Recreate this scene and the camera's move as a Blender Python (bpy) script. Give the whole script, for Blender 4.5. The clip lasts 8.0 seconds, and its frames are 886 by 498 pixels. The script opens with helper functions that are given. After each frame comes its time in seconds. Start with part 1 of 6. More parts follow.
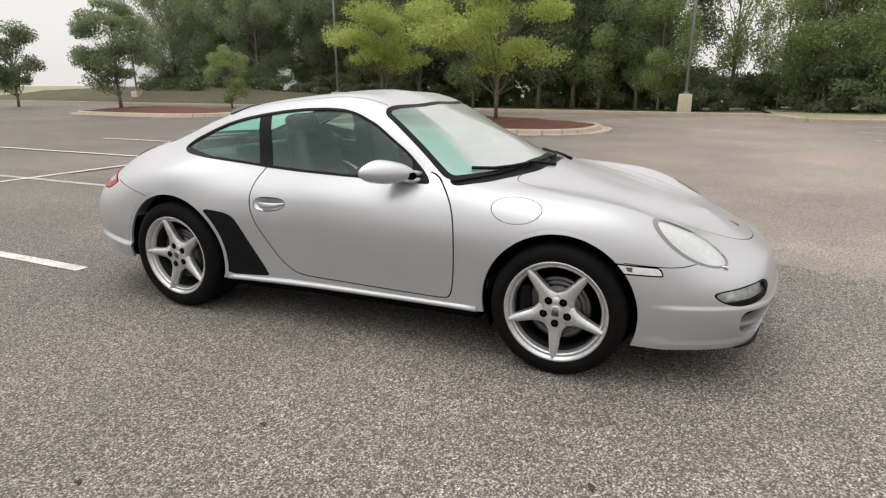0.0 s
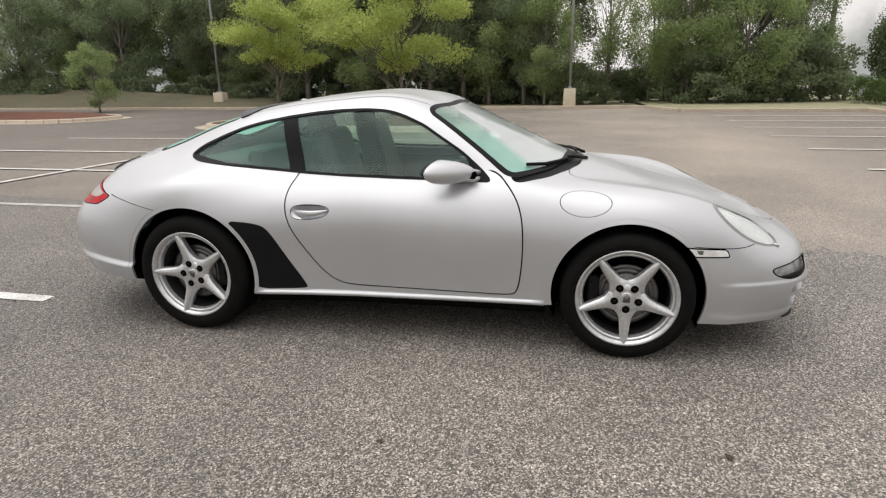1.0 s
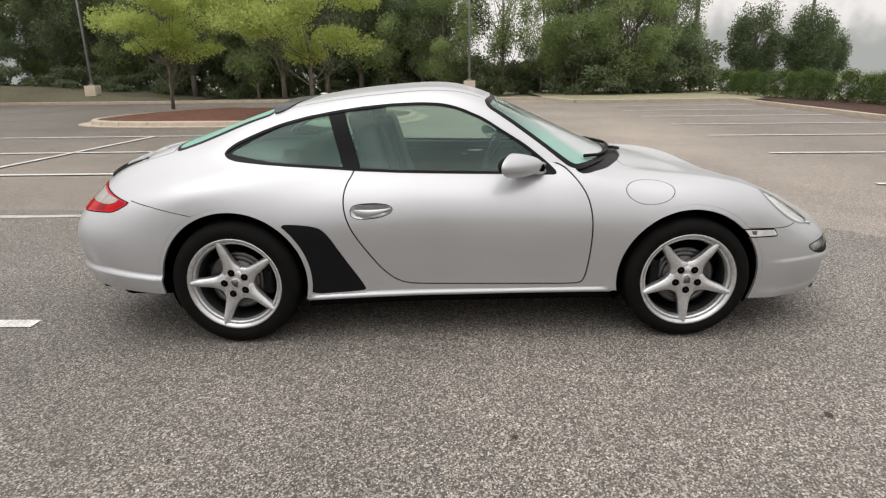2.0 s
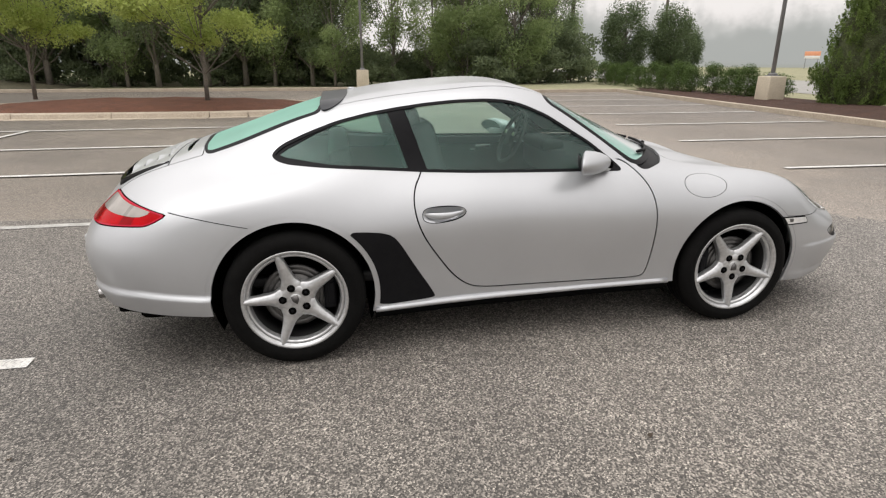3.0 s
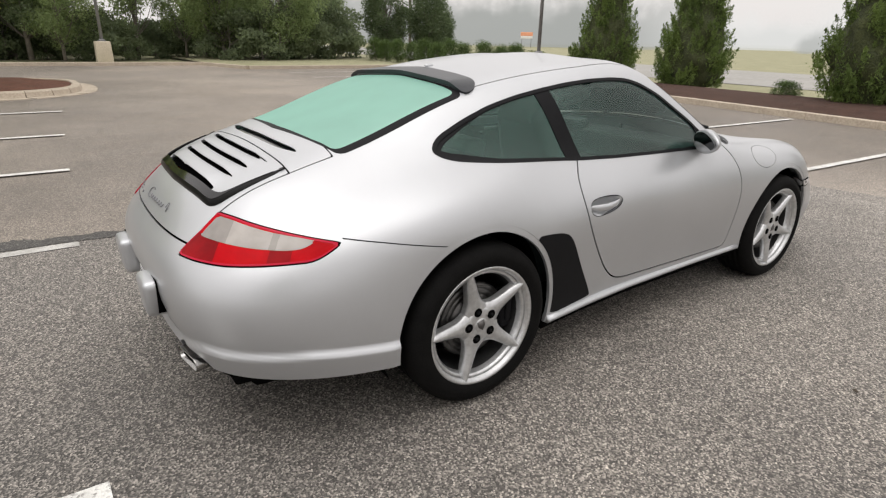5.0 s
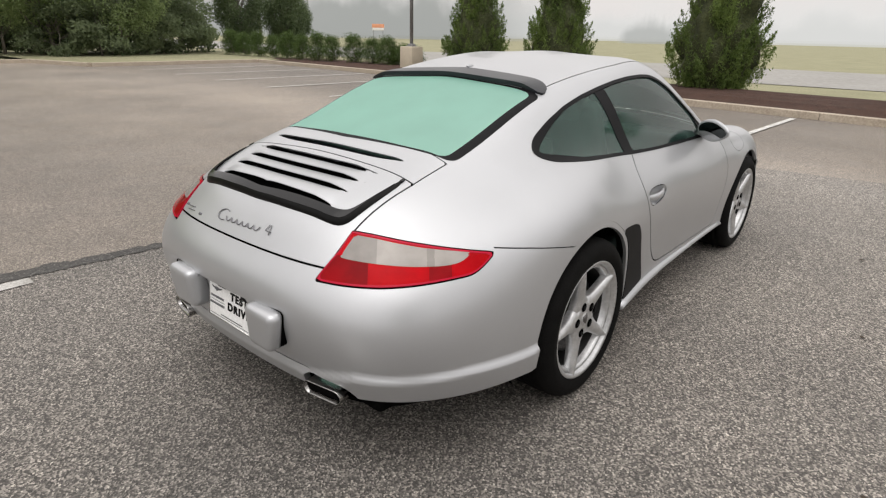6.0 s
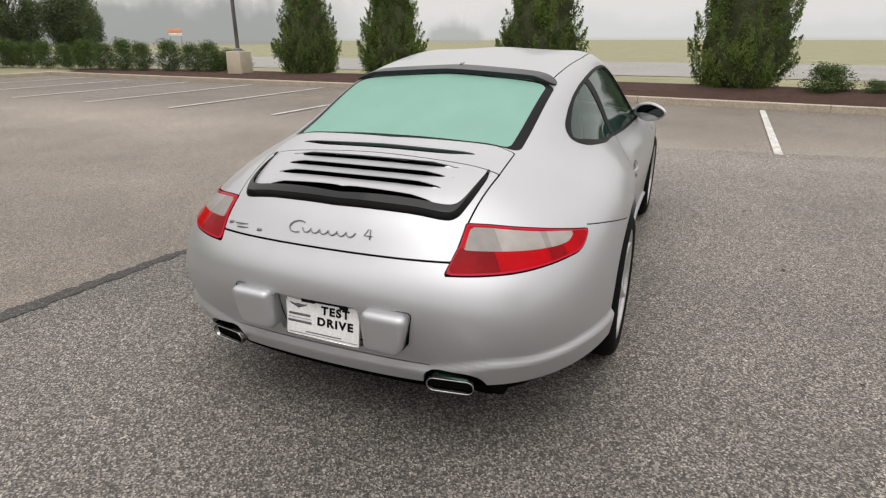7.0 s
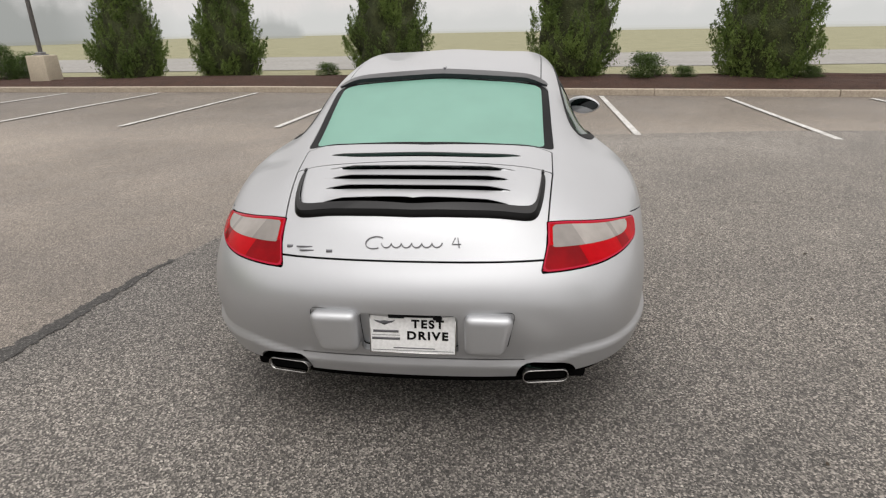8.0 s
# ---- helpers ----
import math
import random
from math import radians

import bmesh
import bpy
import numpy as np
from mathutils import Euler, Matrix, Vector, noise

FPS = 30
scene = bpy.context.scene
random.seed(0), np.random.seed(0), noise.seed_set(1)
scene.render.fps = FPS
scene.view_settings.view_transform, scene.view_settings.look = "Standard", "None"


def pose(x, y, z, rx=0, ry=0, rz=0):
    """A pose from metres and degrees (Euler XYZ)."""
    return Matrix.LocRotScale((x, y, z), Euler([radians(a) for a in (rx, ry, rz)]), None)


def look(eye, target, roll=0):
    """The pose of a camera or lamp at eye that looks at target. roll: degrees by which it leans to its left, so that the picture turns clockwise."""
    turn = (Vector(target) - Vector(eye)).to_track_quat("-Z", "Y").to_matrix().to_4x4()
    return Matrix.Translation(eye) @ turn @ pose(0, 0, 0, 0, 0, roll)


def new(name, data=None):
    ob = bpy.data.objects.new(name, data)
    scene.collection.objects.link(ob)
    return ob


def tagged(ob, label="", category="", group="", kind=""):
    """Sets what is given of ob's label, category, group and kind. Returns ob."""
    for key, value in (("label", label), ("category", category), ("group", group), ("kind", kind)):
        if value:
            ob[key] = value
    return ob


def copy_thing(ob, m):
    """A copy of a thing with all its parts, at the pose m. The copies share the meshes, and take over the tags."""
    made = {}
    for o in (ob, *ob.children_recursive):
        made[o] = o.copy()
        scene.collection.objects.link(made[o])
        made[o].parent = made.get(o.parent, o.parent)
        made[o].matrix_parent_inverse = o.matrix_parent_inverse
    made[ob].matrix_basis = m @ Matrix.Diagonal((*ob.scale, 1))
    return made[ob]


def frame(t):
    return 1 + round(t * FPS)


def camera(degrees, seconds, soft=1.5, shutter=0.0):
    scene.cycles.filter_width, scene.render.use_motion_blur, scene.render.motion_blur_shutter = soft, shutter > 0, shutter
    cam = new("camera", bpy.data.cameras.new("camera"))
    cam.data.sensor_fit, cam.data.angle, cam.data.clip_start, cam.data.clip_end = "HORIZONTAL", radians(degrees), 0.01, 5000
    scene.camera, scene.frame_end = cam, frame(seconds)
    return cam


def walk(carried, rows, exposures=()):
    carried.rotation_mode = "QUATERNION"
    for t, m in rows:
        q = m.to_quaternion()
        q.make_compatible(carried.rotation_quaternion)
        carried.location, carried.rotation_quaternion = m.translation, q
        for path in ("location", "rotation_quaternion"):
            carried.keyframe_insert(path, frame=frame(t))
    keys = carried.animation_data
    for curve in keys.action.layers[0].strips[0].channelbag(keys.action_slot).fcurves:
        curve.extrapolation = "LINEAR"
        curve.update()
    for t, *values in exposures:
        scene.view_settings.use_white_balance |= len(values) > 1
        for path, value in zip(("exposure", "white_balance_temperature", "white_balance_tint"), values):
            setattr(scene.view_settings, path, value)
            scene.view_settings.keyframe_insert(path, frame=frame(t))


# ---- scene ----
cam = camera(74.9, 8.0, soft=1.25)
PATH = [
    (0, (1.727, -3.354, 1.346), (0.941, -1.599, 0.798), -0.1),
    (0.5, (1.312, -3.539, 1.362), (0.707, -1.716, 0.804), -0.8),
    (1, (0.88, -3.613, 1.357), (0.461, -1.739, 0.798), -0.9),
    (1.5, (0.454, -3.682, 1.375), (0.227, -1.784, 0.787), -1.0),
    (1.7, (0.266, -3.715, 1.376), (0.107, -1.808, 0.796), -0.9),
    (2.8, (-0.77, -3.552, 1.389), (-0.5, -1.672, 0.761), -0.3),
    (3, (-0.955, -3.498, 1.412), (-0.606, -1.631, 0.787), 0.0),
    (3.5, (-1.373, -3.267, 1.386), (-0.83, -1.449, 0.753), 0.4),
    (4, (-1.761, -3.029, 1.381), (-1.033, -1.288, 0.718), 0.9),
    (4.5, (-2.149, -2.784, 1.377), (-1.23, -1.14, 0.705), 1.5),
    (4.7, (-2.276, -2.645, 1.376), (-1.283, -1.042, 0.709), 1.7),
    (5.8, (-3.012, -1.948, 1.413), (-1.665, -0.667, 0.674), 0.7),
    (6, (-3.136, -1.807, 1.402), (-1.709, -0.595, 0.699), 1.2),
    (6.5, (-3.445, -1.459, 1.378), (-1.859, -0.448, 0.698), 0.6),
    (7, (-3.682, -1.093, 1.382), (-1.954, -0.363, 0.688), -0.2),
    (7.5, (-3.796, -0.699, 1.408), (-1.98, -0.253, 0.699), -1.1),
    (8, (-3.929, -0.318, 1.441), (-2.073, -0.11, 0.726), -1.1),
]
EXPOSURE = [(0, 0.17), (3.5, 0.21), (6, 0.08), (7, 0.01), (8, -0.04)]
walk(cam, [(t, look(eye, target, roll)) for t, eye, target, roll in PATH], EXPOSURE)


# ---- world, sun and light: a bright overcast, foggy morning ----
world = bpy.data.worlds.new("overcast_sky")
scene.world = world
world.use_nodes = True
wn, wl = world.node_tree.nodes, world.node_tree.links
wn.clear()
sky = wn.new("ShaderNodeTexSky")
sky.sky_type = "NISHITA"
sky.sun_disc = False
sky.sun_elevation = radians(70)
sky.sun_rotation = radians(260)
sky.dust_density = 6.0
pale = wn.new("ShaderNodeHueSaturation")
pale.inputs["Saturation"].default_value = 0.10
fog = wn.new("ShaderNodeMix")
fog.data_type = "RGBA"
fog.inputs["Factor"].default_value = 0.72
fog.inputs["B"].default_value = (8.95, 8.55, 8.32, 1)
back = wn.new("ShaderNodeBackground")
back.inputs["Strength"].default_value = 0.125
wout = wn.new("ShaderNodeOutputWorld")
wl.new(sky.outputs["Color"], pale.inputs["Color"])
wl.new(pale.outputs["Color"], fog.inputs["A"])
aim = wn.new("ShaderNodeTexCoord")
axis = wn.new("ShaderNodeSeparateXYZ")
rise = wn.new("ShaderNodeMapRange")
rise.interpolation_type = "SMOOTHSTEP"
rise.inputs["From Min"].default_value, rise.inputs["From Max"].default_value = 0.15, 0.85
rise.inputs["To Min"].default_value, rise.inputs["To Max"].default_value = 0.91, 1.40
lift = wn.new("ShaderNodeVectorMath")
lift.operation = "SCALE"
wl.new(aim.outputs["Generated"], axis.inputs["Vector"])
wl.new(axis.outputs["Z"], rise.inputs["Value"])
wl.new(fog.outputs["Result"], lift.inputs[0])
wl.new(rise.outputs["Result"], lift.inputs["Scale"])
wl.new(lift.outputs["Vector"], back.inputs["Color"])
wl.new(back.outputs["Background"], wout.inputs["Surface"])

sun = new("sun", bpy.data.lights.new("sun", "SUN"))
sun.data.energy = 0.65
sun.data.angle = radians(70)
sun.data.color = (1.0, 0.97, 0.93)
sun.matrix_world = look((-2.4, -1.5, 10), (0, 0, 0))


# ---- materials ----
def material(name, color=(0.5, 0.5, 0.5), rough=0.6, metal=0.0, **more):
    m = bpy.data.materials.new(name)
    m.use_nodes = True
    b = m.node_tree.nodes["Principled BSDF"]
    b.inputs["Base Color"].default_value = (*color, 1)
    b.inputs["Roughness"].default_value = rough
    b.inputs["Metallic"].default_value = metal
    for key, value in more.items():
        b.inputs[key.replace("_", " ")].default_value = value
    return m


def node(m, kind, **values):
    n = m.node_tree.nodes.new(kind)
    for key, value in values.items():
        n.inputs[key.replace("_", " ")].default_value = value
    return n


def wire(m, a, out, b, into):
    m.node_tree.links.new(a.outputs[out], b.inputs[into])


def shader_of(m):
    return m.node_tree.nodes["Principled BSDF"]


def coords(m, space="Object"):
    t = m.node_tree.nodes.new("ShaderNodeTexCoord")
    return t, space


def noise_tex(m, scale, detail=4.0, rough=0.55, space="Object"):
    t, out = coords(m, space)
    n = node(m, "ShaderNodeTexNoise", Scale=scale, Detail=detail, Roughness=rough)
    wire(m, t, out, n, "Vector")
    return n


def ramp(m, source, out, stops):
    r = m.node_tree.nodes.new("ShaderNodeValToRGB")
    e = r.color_ramp.elements
    while len(e) < len(stops):
        e.new(0.5)
    for k, (p, c) in zip(e, stops):
        k.position, k.color = p, (*c, 1)
    wire(m, source, out, r, "Fac")
    return r


def mixed(m, fac, fac_out, a, b):
    """Mix two colour sources; each is (node, output) or a plain colour."""
    x = m.node_tree.nodes.new("ShaderNodeMix")
    x.data_type = "RGBA"
    if isinstance(fac, float):
        x.inputs["Factor"].default_value = fac
    else:
        wire(m, fac, fac_out, x, "Factor")
    for key, s in (("A", a), ("B", b)):
        if isinstance(s[0], float):
            x.inputs[key].default_value = (*s, 1)
        else:
            wire(m, s[0], s[1], x, key)
    return x


def bumped(m, source, out, strength=0.3, distance=0.01):
    b = node(m, "ShaderNodeBump", Strength=strength, Distance=distance)
    wire(m, source, out, b, "Height")
    wire(m, b, "Normal", shader_of(m), "Normal")
    return b


def varied(name, dark, light, scale, rough=0.8, bump=0.3, distance=0.01, metal=0.0, fine=None):
    """Two-scale noise between two colours with a matching relief."""
    m = material(name, light, rough, metal)
    big, small = noise_tex(m, scale, 3.0), noise_tex(m, fine or scale * 12, 5.0)
    r = ramp(m, big, "Fac", [(0.3, dark), (0.7, light)])
    r2 = ramp(m, small, "Fac", [(0.3, tuple(c * 0.75 for c in dark)), (0.7, tuple(min(1, c * 1.15) for c in light))])
    wire(m, mixed(m, 0.5, None, (r, "Color"), (r2, "Color")), "Result", shader_of(m), "Base Color")
    if bump:
        bumped(m, small, "Fac", bump, distance)
    return m


def glass_like(name, tint, gloss_rough=0.02, ior=1.5):
    m = bpy.data.materials.new(name)
    m.use_nodes = True
    nt = m.node_tree
    nt.nodes.clear()
    tr = node(m, "ShaderNodeBsdfTransparent", Color=(*tint, 1))
    gl = node(m, "ShaderNodeBsdfGlossy", Roughness=gloss_rough, Color=(0.95, 0.97, 0.96, 1))
    fr = node(m, "ShaderNodeFresnel", IOR=ior)
    mx = nt.nodes.new("ShaderNodeMixShader")
    out = nt.nodes.new("ShaderNodeOutputMaterial")
    wire(m, fr, "Fac", mx, "Fac")
    nt.links.new(tr.outputs[0], mx.inputs[1])
    nt.links.new(gl.outputs[0], mx.inputs[2])
    nt.links.new(mx.outputs[0], out.inputs["Surface"])
    return m


def silver_paint():
    m = material("silver_paint", (0.48, 0.483, 0.488), 0.38, 0.64, Coat_Weight=0.3, Coat_Roughness=0.05)
    flake = noise_tex(m, 900.0, 2.0)
    r = ramp(m, flake, "Fac", [(0.3, (0.43, 0.438, 0.452)), (0.7, (0.54, 0.549, 0.566))])
    film = noise_tex(m, 3.0, 5.0)
    r2 = ramp(m, film, "Fac", [(0.35, (0.465, 0.473, 0.488)), (0.65, (0.515, 0.524, 0.540))])
    wire(m, mixed(m, 0.5, None, (r, "Color"), (r2, "Color")), "Result", shader_of(m), "Base Color")
    rr = ramp(m, film, "Fac", [(0.3, (0.36, 0.36, 0.36)), (0.7, (0.41, 0.41, 0.41))])
    wire(m, rr, "Color", shader_of(m), "Roughness")
    return m


PAINT = silver_paint()
SEAM = material("seam_black", (0.003, 0.003, 0.003), 0.9, 0.0, Specular_IOR_Level=0.0)
BLACK = varied("black_plastic", (0.005, 0.005, 0.006), (0.009, 0.009, 0.010), 30, 0.5, 0.1, 0.001)
shader_of(BLACK).inputs["Specular IOR Level"].default_value = 0.1
GLOSS_BLACK = material("gloss_black", (0.004, 0.004, 0.005), 0.12, 0.0, Coat_Weight=0.5)
SPOILER = varied("grey_satin_trim", (0.018, 0.020, 0.024), (0.026, 0.028, 0.033), 6, 0.32, 0.05, 0.001)
shader_of(SPOILER).inputs["Specular IOR Level"].default_value = 0.28
RUBBER = varied("tyre_rubber", (0.004, 0.004, 0.004), (0.009, 0.0088, 0.0085), 14, 0.7, 0.2, 0.002)
shader_of(RUBBER).inputs["Specular IOR Level"].default_value = 0.06
RIM = varied("silver_alloy", (0.53, 0.535, 0.54), (0.60, 0.605, 0.61), 5, 0.28, 0.0, 0.001, 0.72)
DARK_METAL = varied("brake_iron", (0.10, 0.10, 0.10), (0.2, 0.19, 0.185), 25, 0.5, 0.2, 0.001, 0.8)
BRASS = varied("worn_brass_badge", (0.20, 0.12, 0.05), (0.36, 0.25, 0.12), 60, 0.35, 0.0, 0.001, 0.7)
CHROME = material("chrome", (0.75, 0.75, 0.74), 0.12, 1.0)
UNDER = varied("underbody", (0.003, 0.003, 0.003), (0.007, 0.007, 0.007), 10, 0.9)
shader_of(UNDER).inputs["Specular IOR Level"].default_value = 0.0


# ---- small mesh tools ----
from mathutils.bvhtree import BVHTree


def part(name, bm, mat, parent=None, label="", smooth=True):
    """Link a bmesh (or a ready mesh) as one mesh object under a thing or a part."""
    if isinstance(bm, bpy.types.Mesh):
        me = bm
    else:
        me = bpy.data.meshes.new(name)
        bm.to_mesh(me)
        bm.free()
        if smooth:
            me.shade_smooth()
    if mat and not me.materials:
        me.materials.append(mat)
    ob = new(name, me)
    if parent:
        ob.parent = parent
    if label:
        tagged(ob, label)
    return ob


def empty(name, x=0, y=0, z=0, turn=0):
    ob = new(name)
    ob.matrix_basis = pose(x, y, z, 0, 0, turn)
    ob.empty_display_size = 0.1
    return ob


def joined(*bms):
    out = bmesh.new()
    for b in bms:
        me = bpy.data.meshes.new("tmp")
        b.to_mesh(me)
        b.free()
        out.from_mesh(me)
        bpy.data.meshes.remove(me)
    return out


def box(sx, sy, sz, at=(0, 0, 0), bevel=0.0, segs=2, turn=None):
    bm = bmesh.new()
    bmesh.ops.create_cube(bm, size=1)
    bmesh.ops.scale(bm, vec=(sx, sy, sz), verts=bm.verts)
    if bevel:
        bmesh.ops.bevel(bm, geom=bm.edges, offset=bevel, segments=segs, profile=0.6, affect="EDGES")
    m = Matrix.Translation(at)
    if turn is not None:
        m = m @ turn
    bmesh.ops.transform(bm, matrix=m, verts=bm.verts)
    return bm


def revolve(profile, steps=48, axis="y"):
    """Turn a profile of (radius, offset) round the axis."""
    bm = bmesh.new()
    rings = []
    for k in range(steps):
        a = 2 * math.pi * k / steps
        c, s = math.cos(a), math.sin(a)
        ring = []
        for r, o in profile:
            p = (r * c, o, r * s) if axis == "y" else (r * c, r * s, o)
            ring.append(bm.verts.new(p))
        rings.append(ring)
    for k in range(steps):
        a, b = rings[k], rings[(k + 1) % steps]
        for n in range(len(profile) - 1):
            bm.faces.new((a[n], b[n], b[n + 1], a[n + 1]))
    bmesh.ops.recalc_face_normals(bm, faces=bm.faces)
    return bm


def tube(points, radii, sides=8, cap=True):
    """A tapered tube along points."""
    bm = bmesh.new()
    rings = []
    pts = [Vector(p) for p in points]
    for n, p in enumerate(pts):
        d = (pts[min(n + 1, len(pts) - 1)] - pts[max(n - 1, 0)]).normalized()
        u = d.orthogonal().normalized() if n == 0 else (u - d * u.dot(d)).normalized()
        v = d.cross(u)
        r = radii[n] if isinstance(radii, (list, tuple)) else radii
        rings.append([bm.verts.new(p + r * (math.cos(2 * math.pi * k / sides) * u + math.sin(2 * math.pi * k / sides) * v)) for k in range(sides)])
    for a, b in zip(rings, rings[1:]):
        for k in range(sides):
            bm.faces.new((a[k], a[(k + 1) % sides], b[(k + 1) % sides], b[k]))
    if cap:
        bm.faces.new(rings[0][::-1])
        bm.faces.new(rings[-1])
    return bm


def prism(outline, depth, bevel=0.0):
    """A flat outline (x, z) given a thickness along y, with softened rims."""
    bm = bmesh.new()
    a = [bm.verts.new((x, 0, z)) for x, z in outline]
    b = [bm.verts.new((x, depth, z)) for x, z in outline]
    bm.faces.new(a)
    bm.faces.new(b[::-1])
    for k in range(len(a)):
        n = (k + 1) % len(a)
        bm.faces.new((a[k], b[k], b[n], a[n]))
    bmesh.ops.recalc_face_normals(bm, faces=bm.faces)
    if bevel:
        rim = [e for e in bm.edges if abs(e.verts[0].co.y - e.verts[1].co.y) < 1e-6]
        bmesh.ops.bevel(bm, geom=rim, offset=bevel, segments=2, profile=0.6, affect="EDGES")
    return bm


# ---- the car's skin: one smooth surface, cut into panels ----
# x forward from mid wheelbase, w half width, z up. Each row of the cage runs from the sill over the side and the
# roof rail to the centre line; the first and last rows lie on the centre plane at nose and tail.
CAGE = []


def row(*points):
    CAGE.append(points)


def station(x, *wz):
    CAGE.append(tuple((x, w, z) for w, z in wz))


row((2.085, 0, .20), (2.14, 0, .34), (2.14, 0, .44), (2.11, 0, .525), (2.03, 0, .575), (1.98, 0, .603), (1.92, 0, .634), (1.86, 0, .662), (1.79, 0, .692))
row((2.045, .33, .20), (2.10, .33, .34), (2.10, .33, .44), (2.07, .31, .53), (2.005, .27, .58), (1.955, .24, .61), (1.90, .20, .64), (1.84, .12, .668), (1.77, 0, .70))
row((1.965, .60, .20), (2.015, .62, .33), (2.01, .63, .44), (1.965, .605, .53), (1.87, .555, .60), (1.81, .49, .648), (1.76, .38, .675), (1.72, .22, .695), (1.69, 0, .715))
row((1.70, .75, .20), (1.74, .77, .32), (1.73, .785, .44), (1.705, .77, .545), (1.675, .725, .655), (1.64, .635, .735), (1.59, .49, .73), (1.56, .27, .742), (1.54, 0, .757))
row((1.50, .815, .20), (1.50, .83, .31), (1.49, .845, .45), (1.48, .836, .60), (1.47, .79, .74), (1.44, .685, .81), (1.40, .53, .785), (1.37, .28, .79), (1.35, 0, .80))
station(1.175, (.84, .22), (.86, .32), (.875, .48), (.862, .66), (.795, .79), (.68, .842), (.53, .828), (.29, .843), (0, .853))
station(.86, (.835, .20), (.84, .30), (.858, .50), (.852, .68), (.785, .81), (.69, .86), (.585, .874), (.33, .912), (0, .935))
station(.62, (.83, .20), (.835, .30), (.858, .50), (.855, .70), (.775, .85), (.725, .88), (.67, .912), (.37, 1.013), (0, 1.042))
station(.36, (.83, .20), (.835, .30), (.862, .50), (.858, .72), (.762, .87), (.70, .96), (.628, 1.068), (.37, 1.142), (0, 1.163))
station(.05, (.83, .20), (.835, .30), (.862, .50), (.858, .73), (.752, .885), (.675, 1.04), (.574, 1.222), (.35, 1.278), (0, 1.295))
station(-.35, (.835, .20), (.84, .30), (.858, .50), (.852, .73), (.742, .892), (.675, 1.035), (.580, 1.224), (.36, 1.290), (0, 1.308))
station(-.75, (.875, .20), (.88, .30), (.888, .50), (.872, .72), (.752, .890), (.685, .995), (.586, 1.168), (.36, 1.247), (0, 1.265))
station(-1.175, (.915, .22), (.922, .32), (.926, .50), (.920, .71), (.842, .874), (.695, .950), (.545, 1.090), (.34, 1.147), (0, 1.163))
station(-1.5, (.90, .282), (.91, .36), (.912, .52), (.900, .69), (.842, .812), (.690, .895), (.505, .990), (.32, 1.033), (0, 1.048))
row((-1.75, .850, .290), (-1.77, .868, .38), (-1.78, .870, .54), (-1.75, .846, .675), (-1.735, .776, .775), (-1.735, .645, .855), (-1.73, .505, .926), (-1.73, .32, .958), (-1.73, 0, .973))
row((-2.06, .66, .300), (-2.10, .68, .405), (-2.115, .690, .55), (-2.055, .675, .67), (-1.995, .61, .755), (-1.95, .52, .826), (-1.93, .43, .868), (-1.91, .26, .90), (-1.90, 0, .91))
row((-2.135, .32, .280), (-2.185, .33, .405), (-2.215, .33, .575), (-2.162, .33, .68), (-2.11, .31, .745), (-2.07, .27, .80), (-2.03, .22, .84), (-2.0, .13, .87), (-1.98, 0, .885))
row((-2.145, 0, .278), (-2.195, 0, .41), (-2.228, 0, .585), (-2.175, 0, .68), (-2.13, 0, .74), (-2.09, 0, .79), (-2.055, 0, .825), (-2.02, 0, .855), (-1.99, 0, .875))


NU, NV = 340, 132


def cubic(t, values, at):
    """Natural cubic spline through values (n, ...) at knots t, evaluated at."""
    n, h = len(t), np.diff(t)
    a = np.eye(n)
    b = np.zeros((n,) + values.shape[1:])
    for k in range(1, n - 1):
        a[k, k - 1 : k + 2] = h[k - 1], 2 * (h[k - 1] + h[k]), h[k]
        b[k] = 6 * ((values[k + 1] - values[k]) / h[k] - (values[k] - values[k - 1]) / h[k - 1])
    m = np.linalg.solve(a, b.reshape(n, -1)).reshape(b.shape)
    k = np.clip(np.searchsorted(t, at, side="right") - 1, 0, n - 2)
    hh, u = h[k], at - t[k]
    sh = (slice(None),) + (None,) * (values.ndim - 1)
    c1 = (values[k + 1] - values[k]) / hh[sh] - hh[sh] * (2 * m[k] + m[k + 1]) / 6
    return values[k] + u[sh] * c1 + u[sh] ** 2 * m[k] / 2 + u[sh] ** 3 * (m[k + 1] - m[k]) / (6 * hh[sh])


FLIP = np.array((1.0, -1.0, 1.0))


def blur(grid, axis, rounds):
    """Smooth a grid along an axis, whose far end (and near end, along the car) meets its mirror image."""
    g = np.moveaxis(grid, axis, 0).copy()
    for _ in range(rounds):
        h = np.concatenate([g[1:2] * FLIP if axis == 0 else 2 * g[:1] - g[1:2], g, g[-2:-1] * FLIP])
        g = 0.5 * g + 0.25 * (h[:-2] + h[2:])
    return np.moveaxis(g, 0, axis)


